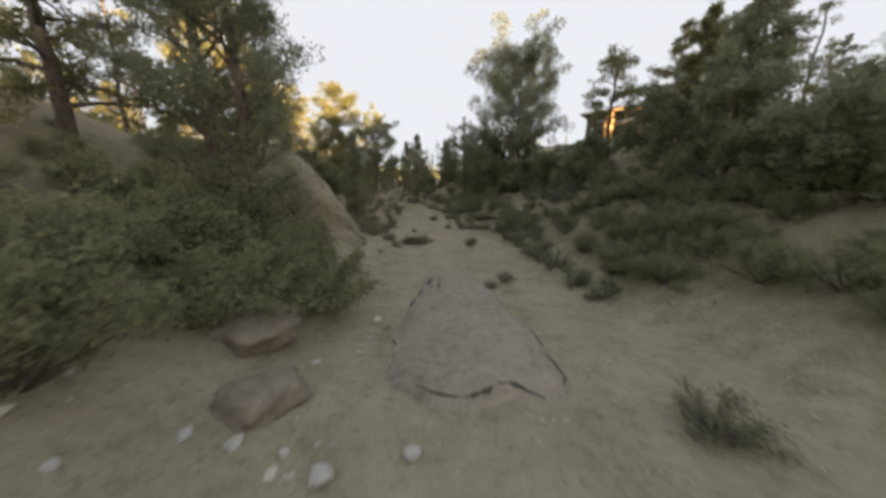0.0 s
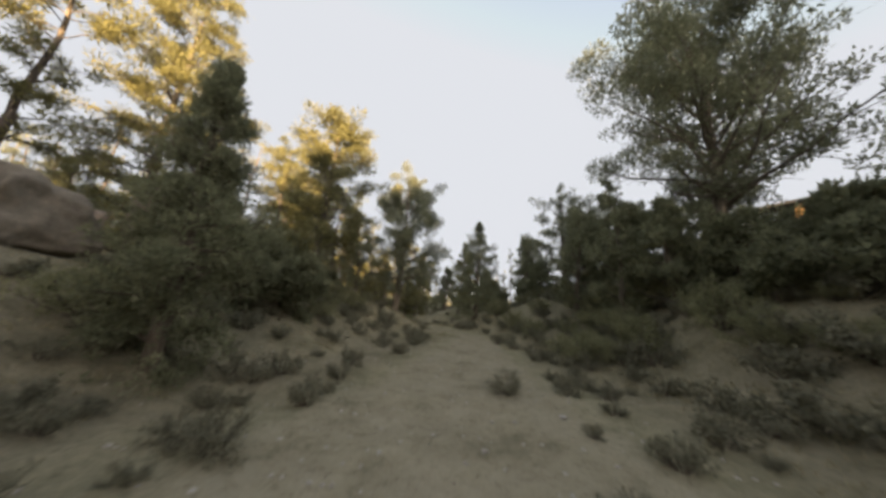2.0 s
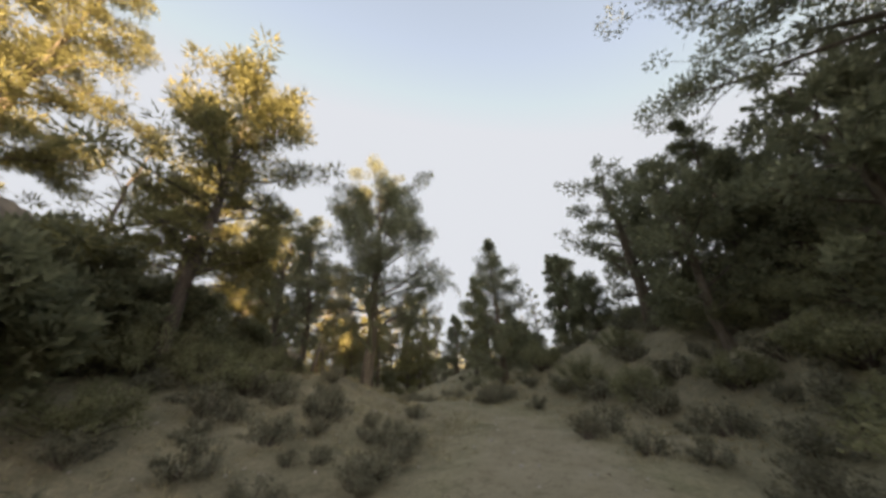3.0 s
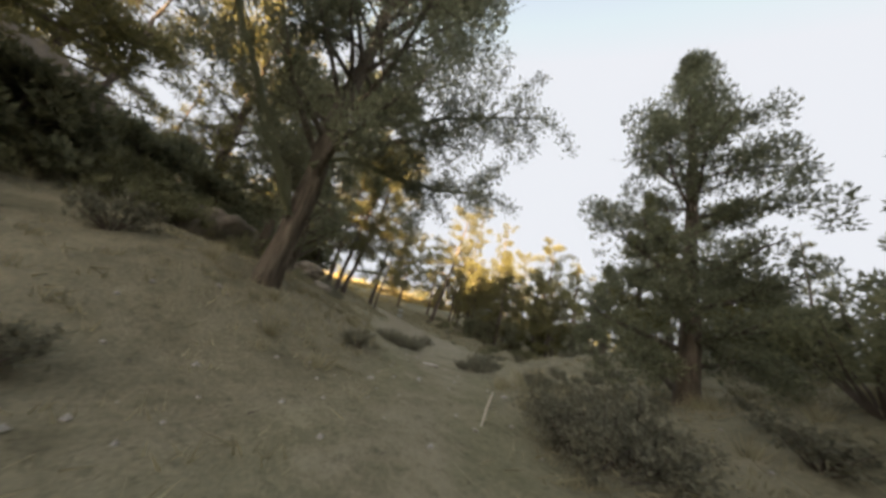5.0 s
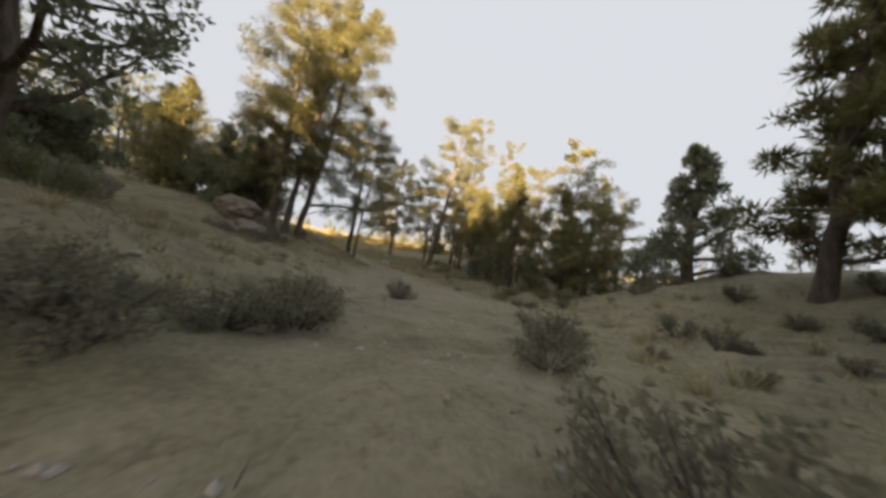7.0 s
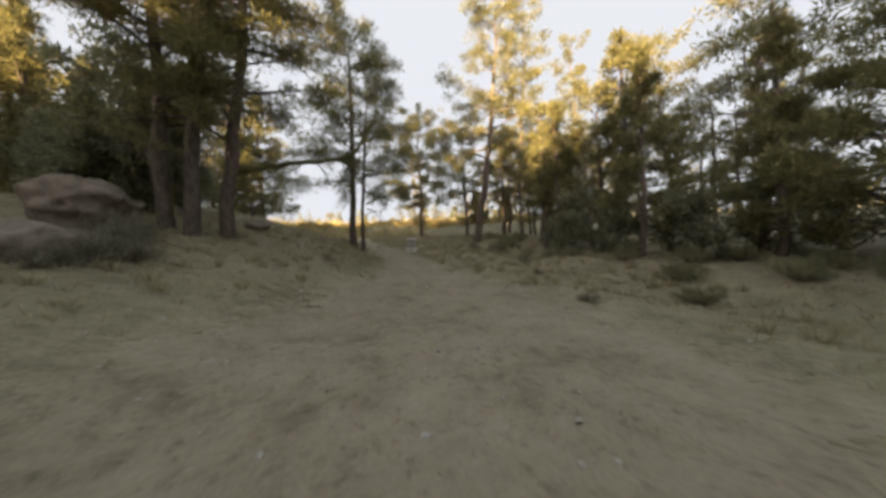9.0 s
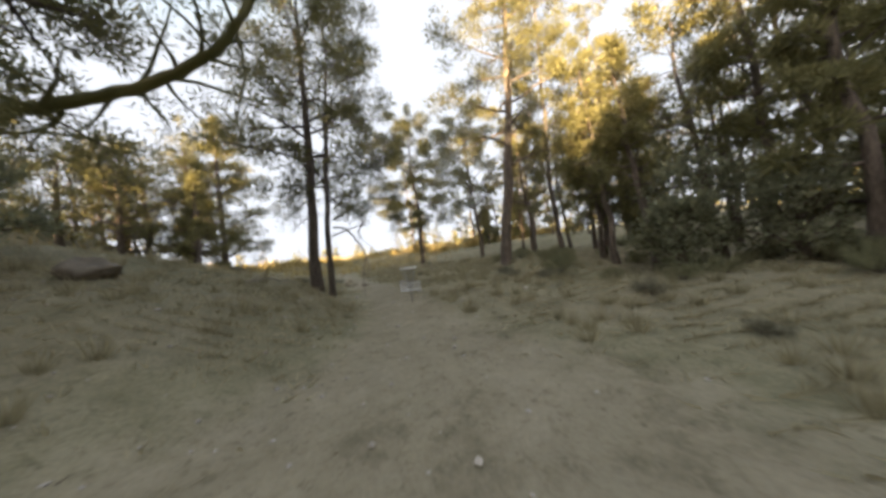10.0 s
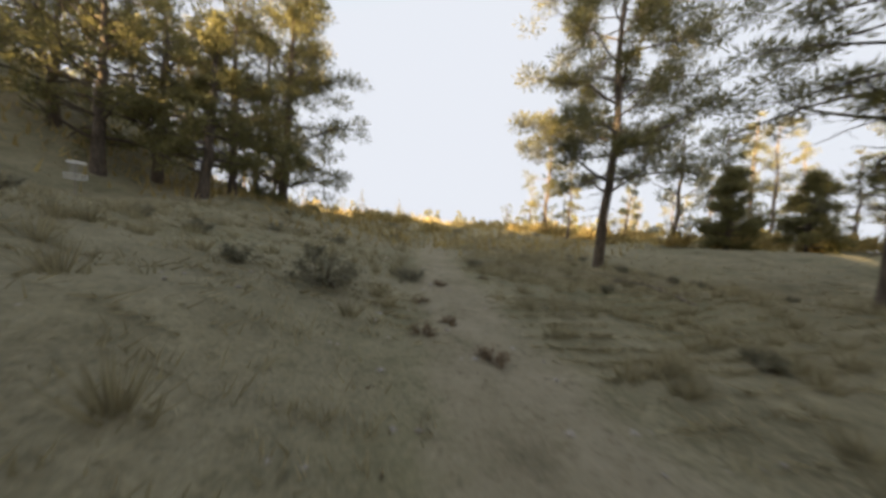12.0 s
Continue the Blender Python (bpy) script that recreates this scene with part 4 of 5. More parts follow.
woods(2, (-64, -45), (36, 50), 3.0, (0.8, 1.2), 0.7, 10)
woods(8, (-50, -30), (36, 47), 4.0, (0.5, 0.8), 0.4, 10)
# tall trees out of view, added to shade the pines on the rise
woods(26, (-48, -31), (10, 27), 2.8, (1.25, 1.7), 0.6, 12)
for k, o in protos:
    for c in list(o.children):
        bpy.data.objects.remove(c)
    bpy.data.objects.remove(o)


# ---- shrubs ----
def shrub(seed, leaf_mat, height, spread, stems=34, leaves=900, leaf=(0.09, 0.04)):
    rng = np.random.default_rng(seed)
    wood, tip = [], []
    for k in range(stems):
        a, u = rng.uniform(0, 6.283), rng.uniform(0.15, 1) ** 0.6
        way = np.array([math.cos(a) * u * spread, math.sin(a) * u * spread, height * rng.uniform(0.65, 1.05) * (1.15 - 0.6 * u)])
        p, r = branch(rng, (way[0] * 0.08, way[1] * 0.08, -0.08), way, np.linalg.norm(way), 0.018, 0.5, 0, 5)
        wood.append(tube(p, r, 3))
        tip += [p[4], p[3], 0.5 * (p[3] + p[4]), p[2]]
    tip = np.array(tip)
    c = tip[rng.integers(0, len(tip), leaves)] + rng.normal(size=(leaves, 3)) * 0.055 * max(1, height)
    lv, lf = blades(c, rng.normal(size=(leaves, 3)) + [0, 0, 0.9], leaf[0], leaf[1], rng)
    top = new("shrub")
    wv, wf = joined(wood)
    tagged(mesh_np("twiggy_base", wv, wf, M_TWIG, top), kind="stuff")
    tagged(mesh_np("foliage", lv, lf, leaf_mat, top), kind="stuff")
    return top


sages = [shrub(100 + n, M_SAGE, 0.75, 0.6, 18, 760) for n in range(5)]
fines = [shrub(105 + n, M_SAGE, 0.75, 0.6, 26, 2000, (0.055, 0.024)) for n in range(5)]
greens = [shrub(120 + n, M_GREENSHRUB, 1.3, 1.0, 34, 4600, (0.06, 0.032)) for n in range(4)]
veg = random.Random(9)


def sage(x, y, size, kind="sage", group="sagebrush on the valley floor"):
    src = veg.choice({"sage": sages, "fine": fines, "green": greens}[kind])
    ob = copy_thing(src, pose(x, y, on_ground(x, y), 0, 0, veg.uniform(0, 360)) @ Matrix.Diagonal((size, size, size * veg.uniform(0.8, 1.1), 1)))
    ob.name = "bitterbrush" if kind == "green" else "sagebrush"
    lab = ("low grey-brown sagebrush on the sandy valley floor" if size < 0.9 else "large twiggy grey sagebrush beside the trail") if kind != "green" else "dense olive-green bitterbrush on the slope"
    return tagged(ob, lab, "shrub", group)


for x, y, q in ((2.0, 18.6, 0.75), (-1.75, 18.3, 1.2), (-1.3, 18.7, 1.0), (-2.2, 18.0, 1.0), (-2.1, 18.8, 0.9), (5.8, 24, 0.9), (0.55, 24.4, 0.7), (-0.8, 28.5, 0.8), (2.6, 24.5, 1.0), (-5.4, 35, 0.9), (-6.4, 33.4, 0.8),
                (5.3, 39, 1.2), (-3.6, 15.3, 0.3), (-2.3, 22.5, 0.5), (3.5, 3.0, 1.0), (2.6, 11.2, 0.7), (5.4, 9.4, 0.6), (6.4, 10.1, 0.5), (1.8, 10.4, 0.5),
                (-3.8, 19.6, 0.9), (-4.8, 21.4, 1.0), (-4.4, 24.2, 0.9), (-2.9, 16.9, 0.6), (1.2, 31.2, 0.9), (2.3, 33.4, 1.0), (0.8, 35.2, 0.8), (3.1, 36.0, 1.0),
                (-4.75, 44.5, 1.1), (-4.3, 44.1, 1.1), (-4.2, 44.9, 1.15), (-3.8, 44.5, 1.1), (-5.1, 45.2, 0.7), (-10.6, 50.2, 0.9), (-11.8, 47.2, 0.9),
                (-8.7, 46.7, 0.5), (-6.9, 47.7, 0.8), (-13.35, 47.7, 0.9), (-8.4, 43.25, 0.6), (-8.0, 56.4, 0.6), (-11.8, 59.8, 0.7), (-15.85, 57.6, 0.5), (-15.2, 57.7, 0.55), (-25.9, 49.1, 0.8), (-26.5, 49.5, 0.9), (-26.9, 49.9, 0.9), (-27.3, 49.3, 1.1), (-24.1, 47.8, 1.0), (-24.5, 46.9, 1.1), (-23.6, 47.1, 0.8), (-25.0, 48.5, 0.6), (-21.2, 49.0, 0.3), (-28.0, 49.4, 1.0), (-28.7, 49.5, 1.0), (-29.1, 49.2, 1.2), (-15.3, 50.75, 0.75), (-10.9, 45.95, 0.75), (-11.3, 45.75, 0.7), (-11.6, 46.6, 0.7), (-8.7, 47.4, 0.75), (-9.9, 48.9, 0.6), (1.86, 17.7, 0.6), (1.8, 24.3, 0.7), (4.6, 22.6, 0.8), (5.8, 21.9, 0.7), (-5.3, 20.6, 0.8), (-3.2, 18.2, 0.5), (6.6, 18.8, 0.8), (-21.0, 58.9, 0.45), (-24.2, 61.2, 0.45), (-26.0, 62.6, 0.55), (-29.5, 64.2, 0.8), (-32.1, 64.75, 0.6), (-31.5, 64.4, 0.55), (-32.6, 65.1, 0.5), (-41.5, 58.5, 0.9), (-43.5, 60.2, 0.7), (-46.5, 63.2, 0.6)):
    sage(x, y, q, "fine")


for x, y, q in ((-12.8, 16.3, 1.3), (-11.4, 15.4, 1.1), (-10.2, 14.6, 1.1), (-9.2, 13.6, 1.0), (-11.0, 16.4, 1.2), (-13.6, 15.0, 1.4), (-8.6, 12.3, 1.0), (-12.0, 13.4, 1.3), (-14.4, 17.4, 1.4), (-15.6, 16.4, 1.4),
                (-13.2, 39.8, 1.0), (-13.2, 41.1, 0.9), (-12.7, 39.0, 0.9), (-14.6, 39.2, 1.1)):
    sage(x, y, q, "green", "bitterbrush on the slopes")
thicket = []


def bushes(count, s0, s1, d0, d1, size, kind="sage", gap=0.9, group="sagebrush on the slopes", joined_up=False):
    done = tries = 0
    put = []
    while done < count and tries < count * 30:
        tries += 1
        s, d = veg.uniform(s0, s1), veg.uniform(d0, d1)
        n = int(np.argmin(np.abs(ARC - s)))
        x, y = LINE[n, 0] + WAY[n, 1] * d, LINE[n, 1] - WAY[n, 0] * d
        if any((x - a) ** 2 + (y - b) ** 2 < gap * gap for a, b in put):
            continue
        put.append((x, y))
        low = (0.9 if kind == "sage" else 0.55) if d > 8.5 and in_view(x, y, 1.9) else 1.0      # only low brush on the open line to the house
        if joined_up:
            q = veg.uniform(*size) * low
            thicket.append((veg.choice(sages), np.array(pose(x, y, on_ground(x, y), 0, 0, veg.uniform(0, 360))) @ np.diag((q, q, q * veg.uniform(0.8, 1.1), 1))))
        else:
            sage(x, y, veg.uniform(*size) * low, kind, group)
        done += 1


bushes(16, 3, 14, 7.2, 10.5, (0.6, 1.1), "green", 1.0, "bitterbrush on the slopes")
bushes(140, 9, 40, 5.6, 14, (0.8, 1.5), joined_up=True)
bushes(70, 27, 46, 13, 27, (0.7, 1.3), joined_up=True)
bushes(50, 12, 45, -16, -4.6, (0.6, 1.4))
bushes(80, 6, 40, 7, 16, (0.7, 1.3), "green", 1.3, "bitterbrush on the slopes")
bushes(22, -2, 12, -12, -4.2, (0.8, 1.5), "green", 1.0, "bitterbrush on the slopes")
bushes(16, 18, 48, -20, -7, (0.8, 1.5), "green", 1.4, "bitterbrush on the slopes")
bushes(20, 22, 38, 2.8, 7, (0.5, 1.0))
bushes(26, 24, 42, -8, -2.4, (0.4, 0.9))
bushes(36, 20, 37, -8.5, -2.6, (0.4, 0.8), gap=0.6)
bushes(16, 24, 36, 2.2, 5, (0.35, 0.7), gap=0.6)
bushes(40, 33, 46, 4.0, 13, (0.8, 1.5))
for x, y, q in ((-2.5, 42.0, 0.8), (-1.5, 37.9, 0.9), (-0.9, 38.6, 1.0), (-6.4, 37.6, 0.6), (-5.9, 36.4, 0.7), (-0.6, 36.9, 0.8), (-5.2, 20.5, 0.8), (-6.1, 22.0, 1.0)):
    sage(x, y, q)
bushes(34, 33, 45, 4.5, 16, (0.9, 1.5), "green", 1.3, "bitterbrush on the slopes")
bushes(18, 44, 60, 2.6, 12, (0.5, 1.1))
bushes(12, 44, 53, 2.4, 6, (0.25, 0.5))
bushes(16, 42, 56, -15, -7.5, (0.7, 1.2), "green", 1.2, "bitterbrush on the slopes")
bushes(10, 60, 74, 8.5, 13, (0.45, 0.8), "green", 1.2, "bitterbrush under the pines")
bushes(12, 62, 80, 6, 16, (0.4, 0.7), "green", 1.5, "bitterbrush under the pines")
bushes(14, 71, 80, 6.5, 11, (0.3, 0.55), "green", 1.2, "bitterbrush under the pines")
bushes(24, 82, 97, 3.2, 9, (0.25, 0.5), "sage", 0.9, "sagebrush beside the trail")
bushes(14, 80, 97, -8, -2.0, (0.3, 0.6), "sage", 0.9, "sagebrush beside the trail")
bushes(26, 101, 126, -18, 20, (0.5, 1.0), "sage", 2.0, "sagebrush in the far field", True)
for x, y, q in ((-3.7, 7.6, 1.5), (-4.6, 5.4, 1.6), (-5.6, 8.2, 1.9), (-4.4, 10.2, 1.5), (-6.2, 4.2, 1.8), (-7.2, 6.6, 2.0), (-6.4, 10.6, 1.9), (-5.0, 2.6, 1.4), (-7.8, 9.0, 2.0)):
    sage(x, y, q, "green", "bitterbrush on the slopes")
weed = shrub(140, M_RUST, 0.38, 0.42, 20, 520, (0.07, 0.022))
for x, y, q in ((-39.4, 60.7, 0.55), (-40.2, 60.0, 0.5), (-40.6, 60.5, 0.4), (-43.0, 60.9, 0.5), (-41.6, 60.2, 0.4), (-43.8, 62.4, 0.4)):
    ob = copy_thing(weed, pose(x, y, on_ground(x, y), 0, 0, veg.uniform(0, 360)) @ Matrix.Scale(q, 4))
    ob.name = "dry_weed"
    tagged(ob, "small reddish withered weed in the dry grass", "weed", "withered weeds beside the trail")
sages.append(weed)

# the sage that nobody could count, on the far slope and in the field
bv, bf, bm_, count_v = [], [], [], 0
for src, m in thicket:
    for c in src.children:
        me = c.data
        v = np.empty(len(me.vertices) * 3)
        me.vertices.foreach_get("co", v)
        me.calc_loop_triangles()
        f = np.empty(len(me.loop_triangles) * 3, np.int32)
        me.loop_triangles.foreach_get("vertices", f)
        bv.append(v.reshape(-1, 3) @ m[:3, :3].T + m[:3, 3])
        bf.append(f.reshape(-1, 3) + count_v)
        bm_.append(np.full(len(f) // 3, int(c.name.startswith("foliage"))))
        count_v += len(bv[-1])
slope_brush = mesh_np("slope_brush", np.concatenate(bv), np.concatenate(bf), M_TWIG)
slope_brush.data.materials.append(M_SAGE)
slope_brush.data.polygons.foreach_set("material_index", np.concatenate(bm_).astype(np.int32))
tagged(slope_brush, "dark twiggy sagebrush covering the valley side", "brush", kind="stuff")
for o in sages + fines + greens:
    for c in list(o.children):
        bpy.data.objects.remove(c)
    bpy.data.objects.remove(o)

# ---- grass, gravel and stones ----
rg = np.random.default_rng(77)
n = 40000
s_pick, d_pick = rg.uniform(-2, 105, n), rg.normal(size=n) * 8
k = np.searchsorted(ARC, s_pick).clip(0, len(ARC) - 1)
tx, ty = LINE[k, 0] + WAY[k, 1] * d_pick, LINE[k, 1] - WAY[k, 0] * d_pick
keep = (sandy(tx, ty) > rg.uniform(0.75, 1.6, n)) & (lattice(tx / 2.2, ty / 2.2, 8) > rg.uniform(-0.8, 0.6, n)) & (s_pick > 36 - 30 * (np.abs(d_pick) > 5))
tx, ty = tx[keep], ty[keep]
tz = ground(tx, ty)
per = 9
cx = np.repeat(np.stack([tx, ty, tz - 0.02], 1), per, 0) + np.concatenate([rg.normal(size=(len(tx) * per, 2)) * 0.07, np.zeros((len(tx) * per, 1))], 1)
gv, gf = blades(cx, np.concatenate([rg.normal(size=(len(cx), 2)) * 0.55, np.ones((len(cx), 1))], 1), 0.15, 0.016, rg)
tagged(mesh_np("dry_grass", gv, gf, M_GRASS), "tufts of dry straw-coloured grass on the slopes", "grass", kind="stuff")

# matted straw and needles lying on the soil, and bunch grass
n = 120000
s_pick, d_pick = np.concatenate([rg.uniform(38, 112, n // 4), rg.uniform(66, 104, n - n // 4)]), rg.normal(size=n) * 6.5
k = np.searchsorted(ARC, s_pick).clip(0, len(ARC) - 1)
tx, ty = LINE[k, 0] + WAY[k, 1] * d_pick, LINE[k, 1] - WAY[k, 0] * d_pick
keep = (lattice(tx / 1.3, ty / 1.3, 12) + 0.5 * lattice(tx / 0.5, ty / 0.5, 13) > rg.uniform(-0.3, 0.8, n)) & (sandy(tx, ty) > rg.uniform(0.5, 1.3, n))
tx, ty = tx[keep], ty[keep]
turn = 3.1 * lattice(tx / 1.6, ty / 1.6, 14) + rg.normal(size=len(tx)) * 0.9
lie = np.stack([np.cos(turn), np.sin(turn), rg.uniform(0.02, 0.60, len(tx))], 1)
gv, gf = blades(np.stack([tx, ty, ground(tx, ty) + 0.012], 1), lie, 0.22, 0.02, rg)
tagged(mesh_np("straw_litter", gv, gf, M_GRASS), "matted dry straw lying on the soil", "grass", kind="stuff")

n = 900
s_pick = np.concatenate([rg.uniform(44, 104, n // 2), rg.uniform(66, 104, n - n // 2)])
d_pick = np.where(rg.uniform(0, 1, n) < 0.62, rg.uniform(1.3, 9, n), rg.uniform(-9, -1.3, n))
k = np.searchsorted(ARC, s_pick).clip(0, len(ARC) - 1)
tx, ty = LINE[k, 0] + WAY[k, 1] * d_pick, LINE[k, 1] - WAY[k, 0] * d_pick
keep = sandy(tx, ty) > 0.95
tx, ty = tx[keep], ty[keep]
per = 60
hub = np.repeat(np.stack([tx, ty, ground(tx, ty) - 0.02], 1), per, 0)
out = rg.normal(size=(len(hub), 2))
gv, gf = blades(hub + np.concatenate([out * 0.05, np.zeros((len(hub), 1))], 1), np.concatenate([out * 0.42, np.ones((len(hub), 1))], 1), 0.30, 0.013, rg)
tagged(mesh_np("bunch_grass", gv, gf, M_GRASS), "clumps of dry bunch grass beside the trail", "grass", kind="stuff")

n = 1500
s_pick, d_pick = rg.uniform(2, 100, n), rg.normal(size=n) * 5
k = np.searchsorted(ARC, s_pick).clip(0, len(ARC) - 1)
tx, ty = LINE[k, 0] + WAY[k, 1] * d_pick, LINE[k, 1] - WAY[k, 0] * d_pick
lie = np.concatenate([rg.normal(size=(n, 2)), rg.uniform(0, 0.2, (n, 1))], 1)
gv, gf = blades(np.stack([tx, ty, ground(tx, ty) + 0.015], 1), lie, 0.08, 0.013, rg)
tagged(mesh_np("twig_litter", gv, gf, M_TWIG), "scattered bark bits and twigs on the soil", "twigs", kind="stuff")

# tall straw in the open field beyond, where the low sun reaches
n = 26000
fx, fy = -52 - 110 * rg.uniform(0, 1, n) ** 1.4, 40 + 70 * rg.uniform(0, 1, n)
fx += rg.normal(size=n) * 1.5
cx = np.stack([fx, fy, ground(fx, fy) - 0.03], 1)
gv, gf = blades(cx, np.concatenate([rg.normal(size=(n, 2)) * 0.35, np.ones((n, 1))], 1), 0.5, 0.10, rg)
tagged(mesh_np("field_grass", gv, gf, M_STRAW), "tall golden grass of the open field", "grass", kind="stuff")

# sunlit brush along the far edge of the field
n = 260
bx = -60 - 100 * rg.uniform(0, 1, n) ** 1.3
by = 68 - (bx + 75) * 0.2 + rg.normal(size=n) * 24
bx[:70], by[:70] = rg.uniform(-80, -44, 70), rg.uniform(74, 96, 70)
per = 110
hub = np.repeat(np.stack([bx, by, ground(bx, by)], 1), per, 0)
big = np.repeat(rg.uniform(0.5, 1.5, n) * np.interp(-bx, [45, 60, 90, 160], [0.7, 0.9, 1.3, 2.6]), per)[:, None]
d = rg.normal(size=(n * per, 3))
d[:, 2] = np.abs(d[:, 2])
d /= np.linalg.norm(d, axis=1)[:, None]
gv, gf = blades(hub + d * big * rg.uniform(0.3, 1.0, (n * per, 1)) * [1.3, 1.3, 1.0], d + [0, 0, 0.4], 0.42, 0.2, rg)
tagged(mesh_np("far_brush", gv, gf, M_STRAW), "low brush in golden sun along the edge of the field", "brush", kind="stuff")

# distant woods all round the far edge
n = 620
fa, fr = np.radians(rg.uniform(-35, 200, n)), rg.uniform(115, 330, n)
wx, wy = -40 + fr * np.cos(fa), 60 + fr * np.sin(fa)
keep = (np.hypot(wx - 36, wy - 68) > 40) & (along(wx, wy)[1] ** 2 > 9)
wx, wy = wx[keep], wy[keep]
per, n = 75, len(wx)
hub = np.repeat(np.stack([wx, wy, ground(wx, wy)], 1), per, 0)
tall = np.repeat(rg.uniform(3.5, 9.0, n), per)[:, None]
g = rg.uniform(0.02, 1, (n * per, 1))
a = rg.uniform(0, 6.283, (n * per, 1))
wide = tall * 0.26 * (1.05 - g) * rg.uniform(0.5, 1.0, (n * per, 1))
spot = hub + np.concatenate([wide * np.cos(a), wide * np.sin(a), tall * g], 1)
gv, gf = blades(spot, np.concatenate([np.cos(a), np.sin(a), 0.3 + 0 * a], 1), 1.2, 0.7, rg)
tagged(mesh_np("far_woods", gv, gf, M_NEEDLE), "distant low conifers in evening sun", "trees", kind="stuff")

pebble_v = np.array([(1, 0, 0), (-1, 0, 0), (0, 1, 0), (0, -1, 0), (0, 0, 0.7), (0, 0, -0.7)], float)
pebble_f = np.array([(0, 2, 4), (2, 1, 4), (1, 3, 4), (3, 0, 4), (2, 0, 5), (1, 2, 5), (3, 1, 5), (0, 3, 5)])
n = 2600
s_pick, d_pick = np.concatenate([rg.uniform(0, 34, n // 2), rg.uniform(34, 95, n // 2)]), rg.normal(size=n) * 4 - 1.2
k = np.searchsorted(ARC, s_pick).clip(0, len(ARC) - 1)
tx, ty = LINE[k, 0] + WAY[k, 1] * d_pick, LINE[k, 1] - WAY[k, 0] * d_pick
tz = ground(tx, ty)
size = rg.uniform(0.012, 0.05, (n, 1, 1)) * rg.uniform(0.6, 1.2, (n, 1, 3))
pv = pebble_v[None] * size * rg.uniform(0.75, 1.25, (n, 6, 3)) + np.stack([tx, ty, tz + 0.008], 1)[:, None]
tagged(mesh_np("gravel", pv.reshape(-1, 3), (pebble_f[None] + 6 * np.arange(n)[:, None, None]).reshape(-1, 3), M_STONE), "small pale gravel strewn over the sand", "gravel", kind="stuff")

stone_bm = [rock_mesh((0.13, 0.10, 0.07), 200 + q, 2, 0.2) for q in range(4)]
stone_me = []
for bm in stone_bm:
    me = bpy.data.meshes.new("stone")
    bm.to_mesh(me)
    bm.free()
    me.materials.append(M_STONE)
    stone_me.append(me)
for q in range(130):
    s, d = (veg.uniform(0, 16), veg.uniform(-7, -1.5)) if q < 40 else (veg.uniform(16.5, 24), veg.uniform(-8.5, -2.6)) if q < 100 else (veg.uniform(16, 90), veg.gauss(-0.5, 3))
    n = int(np.argmin(np.abs(ARC - s)))
    x, y = LINE[n, 0] + WAY[n, 1] * d, LINE[n, 1] - WAY[n, 0] * d
    ob = new("stone", veg.choice(stone_me))
    sc = veg.uniform(0.4, 1.3) if q < 40 else veg.uniform(0.25, 0.8)
    ob.matrix_world = pose(x, y, on_ground(x, y) + 0.02, 0, 0, veg.uniform(0, 360)) @ Matrix.Scale(sc, 4)
    tagged(ob, "pale angular stone lying on the sandy ground", "stone", "loose stones")


# ---- disc golf target ----
def ring(r, z, thick, sides=40, flat=None):
    a = np.linspace(0, 2 * np.pi, sides, endpoint=False)
    if flat:
        prof = [(r - thick, z), (r + thick, z), (r + thick, z + flat), (r - thick, z + flat)]
    else:
        prof = [(r + thick * math.cos(q), z + thick * math.sin(q)) for q in np.linspace(0, 2 * np.pi, 6, endpoint=False)]
    v = np.array([[(pr * math.cos(t), pr * math.sin(t), pz) for pr, pz in prof] for t in a]).reshape(-1, 3)
    m = len(prof)
    f = [[i * m + j, ((i + 1) % sides) * m + j, ((i + 1) % sides) * m + (j + 1) % m, i * m + (j + 1) % m] for i in range(sides) for j in range(m)]
    return v, np.array(f)


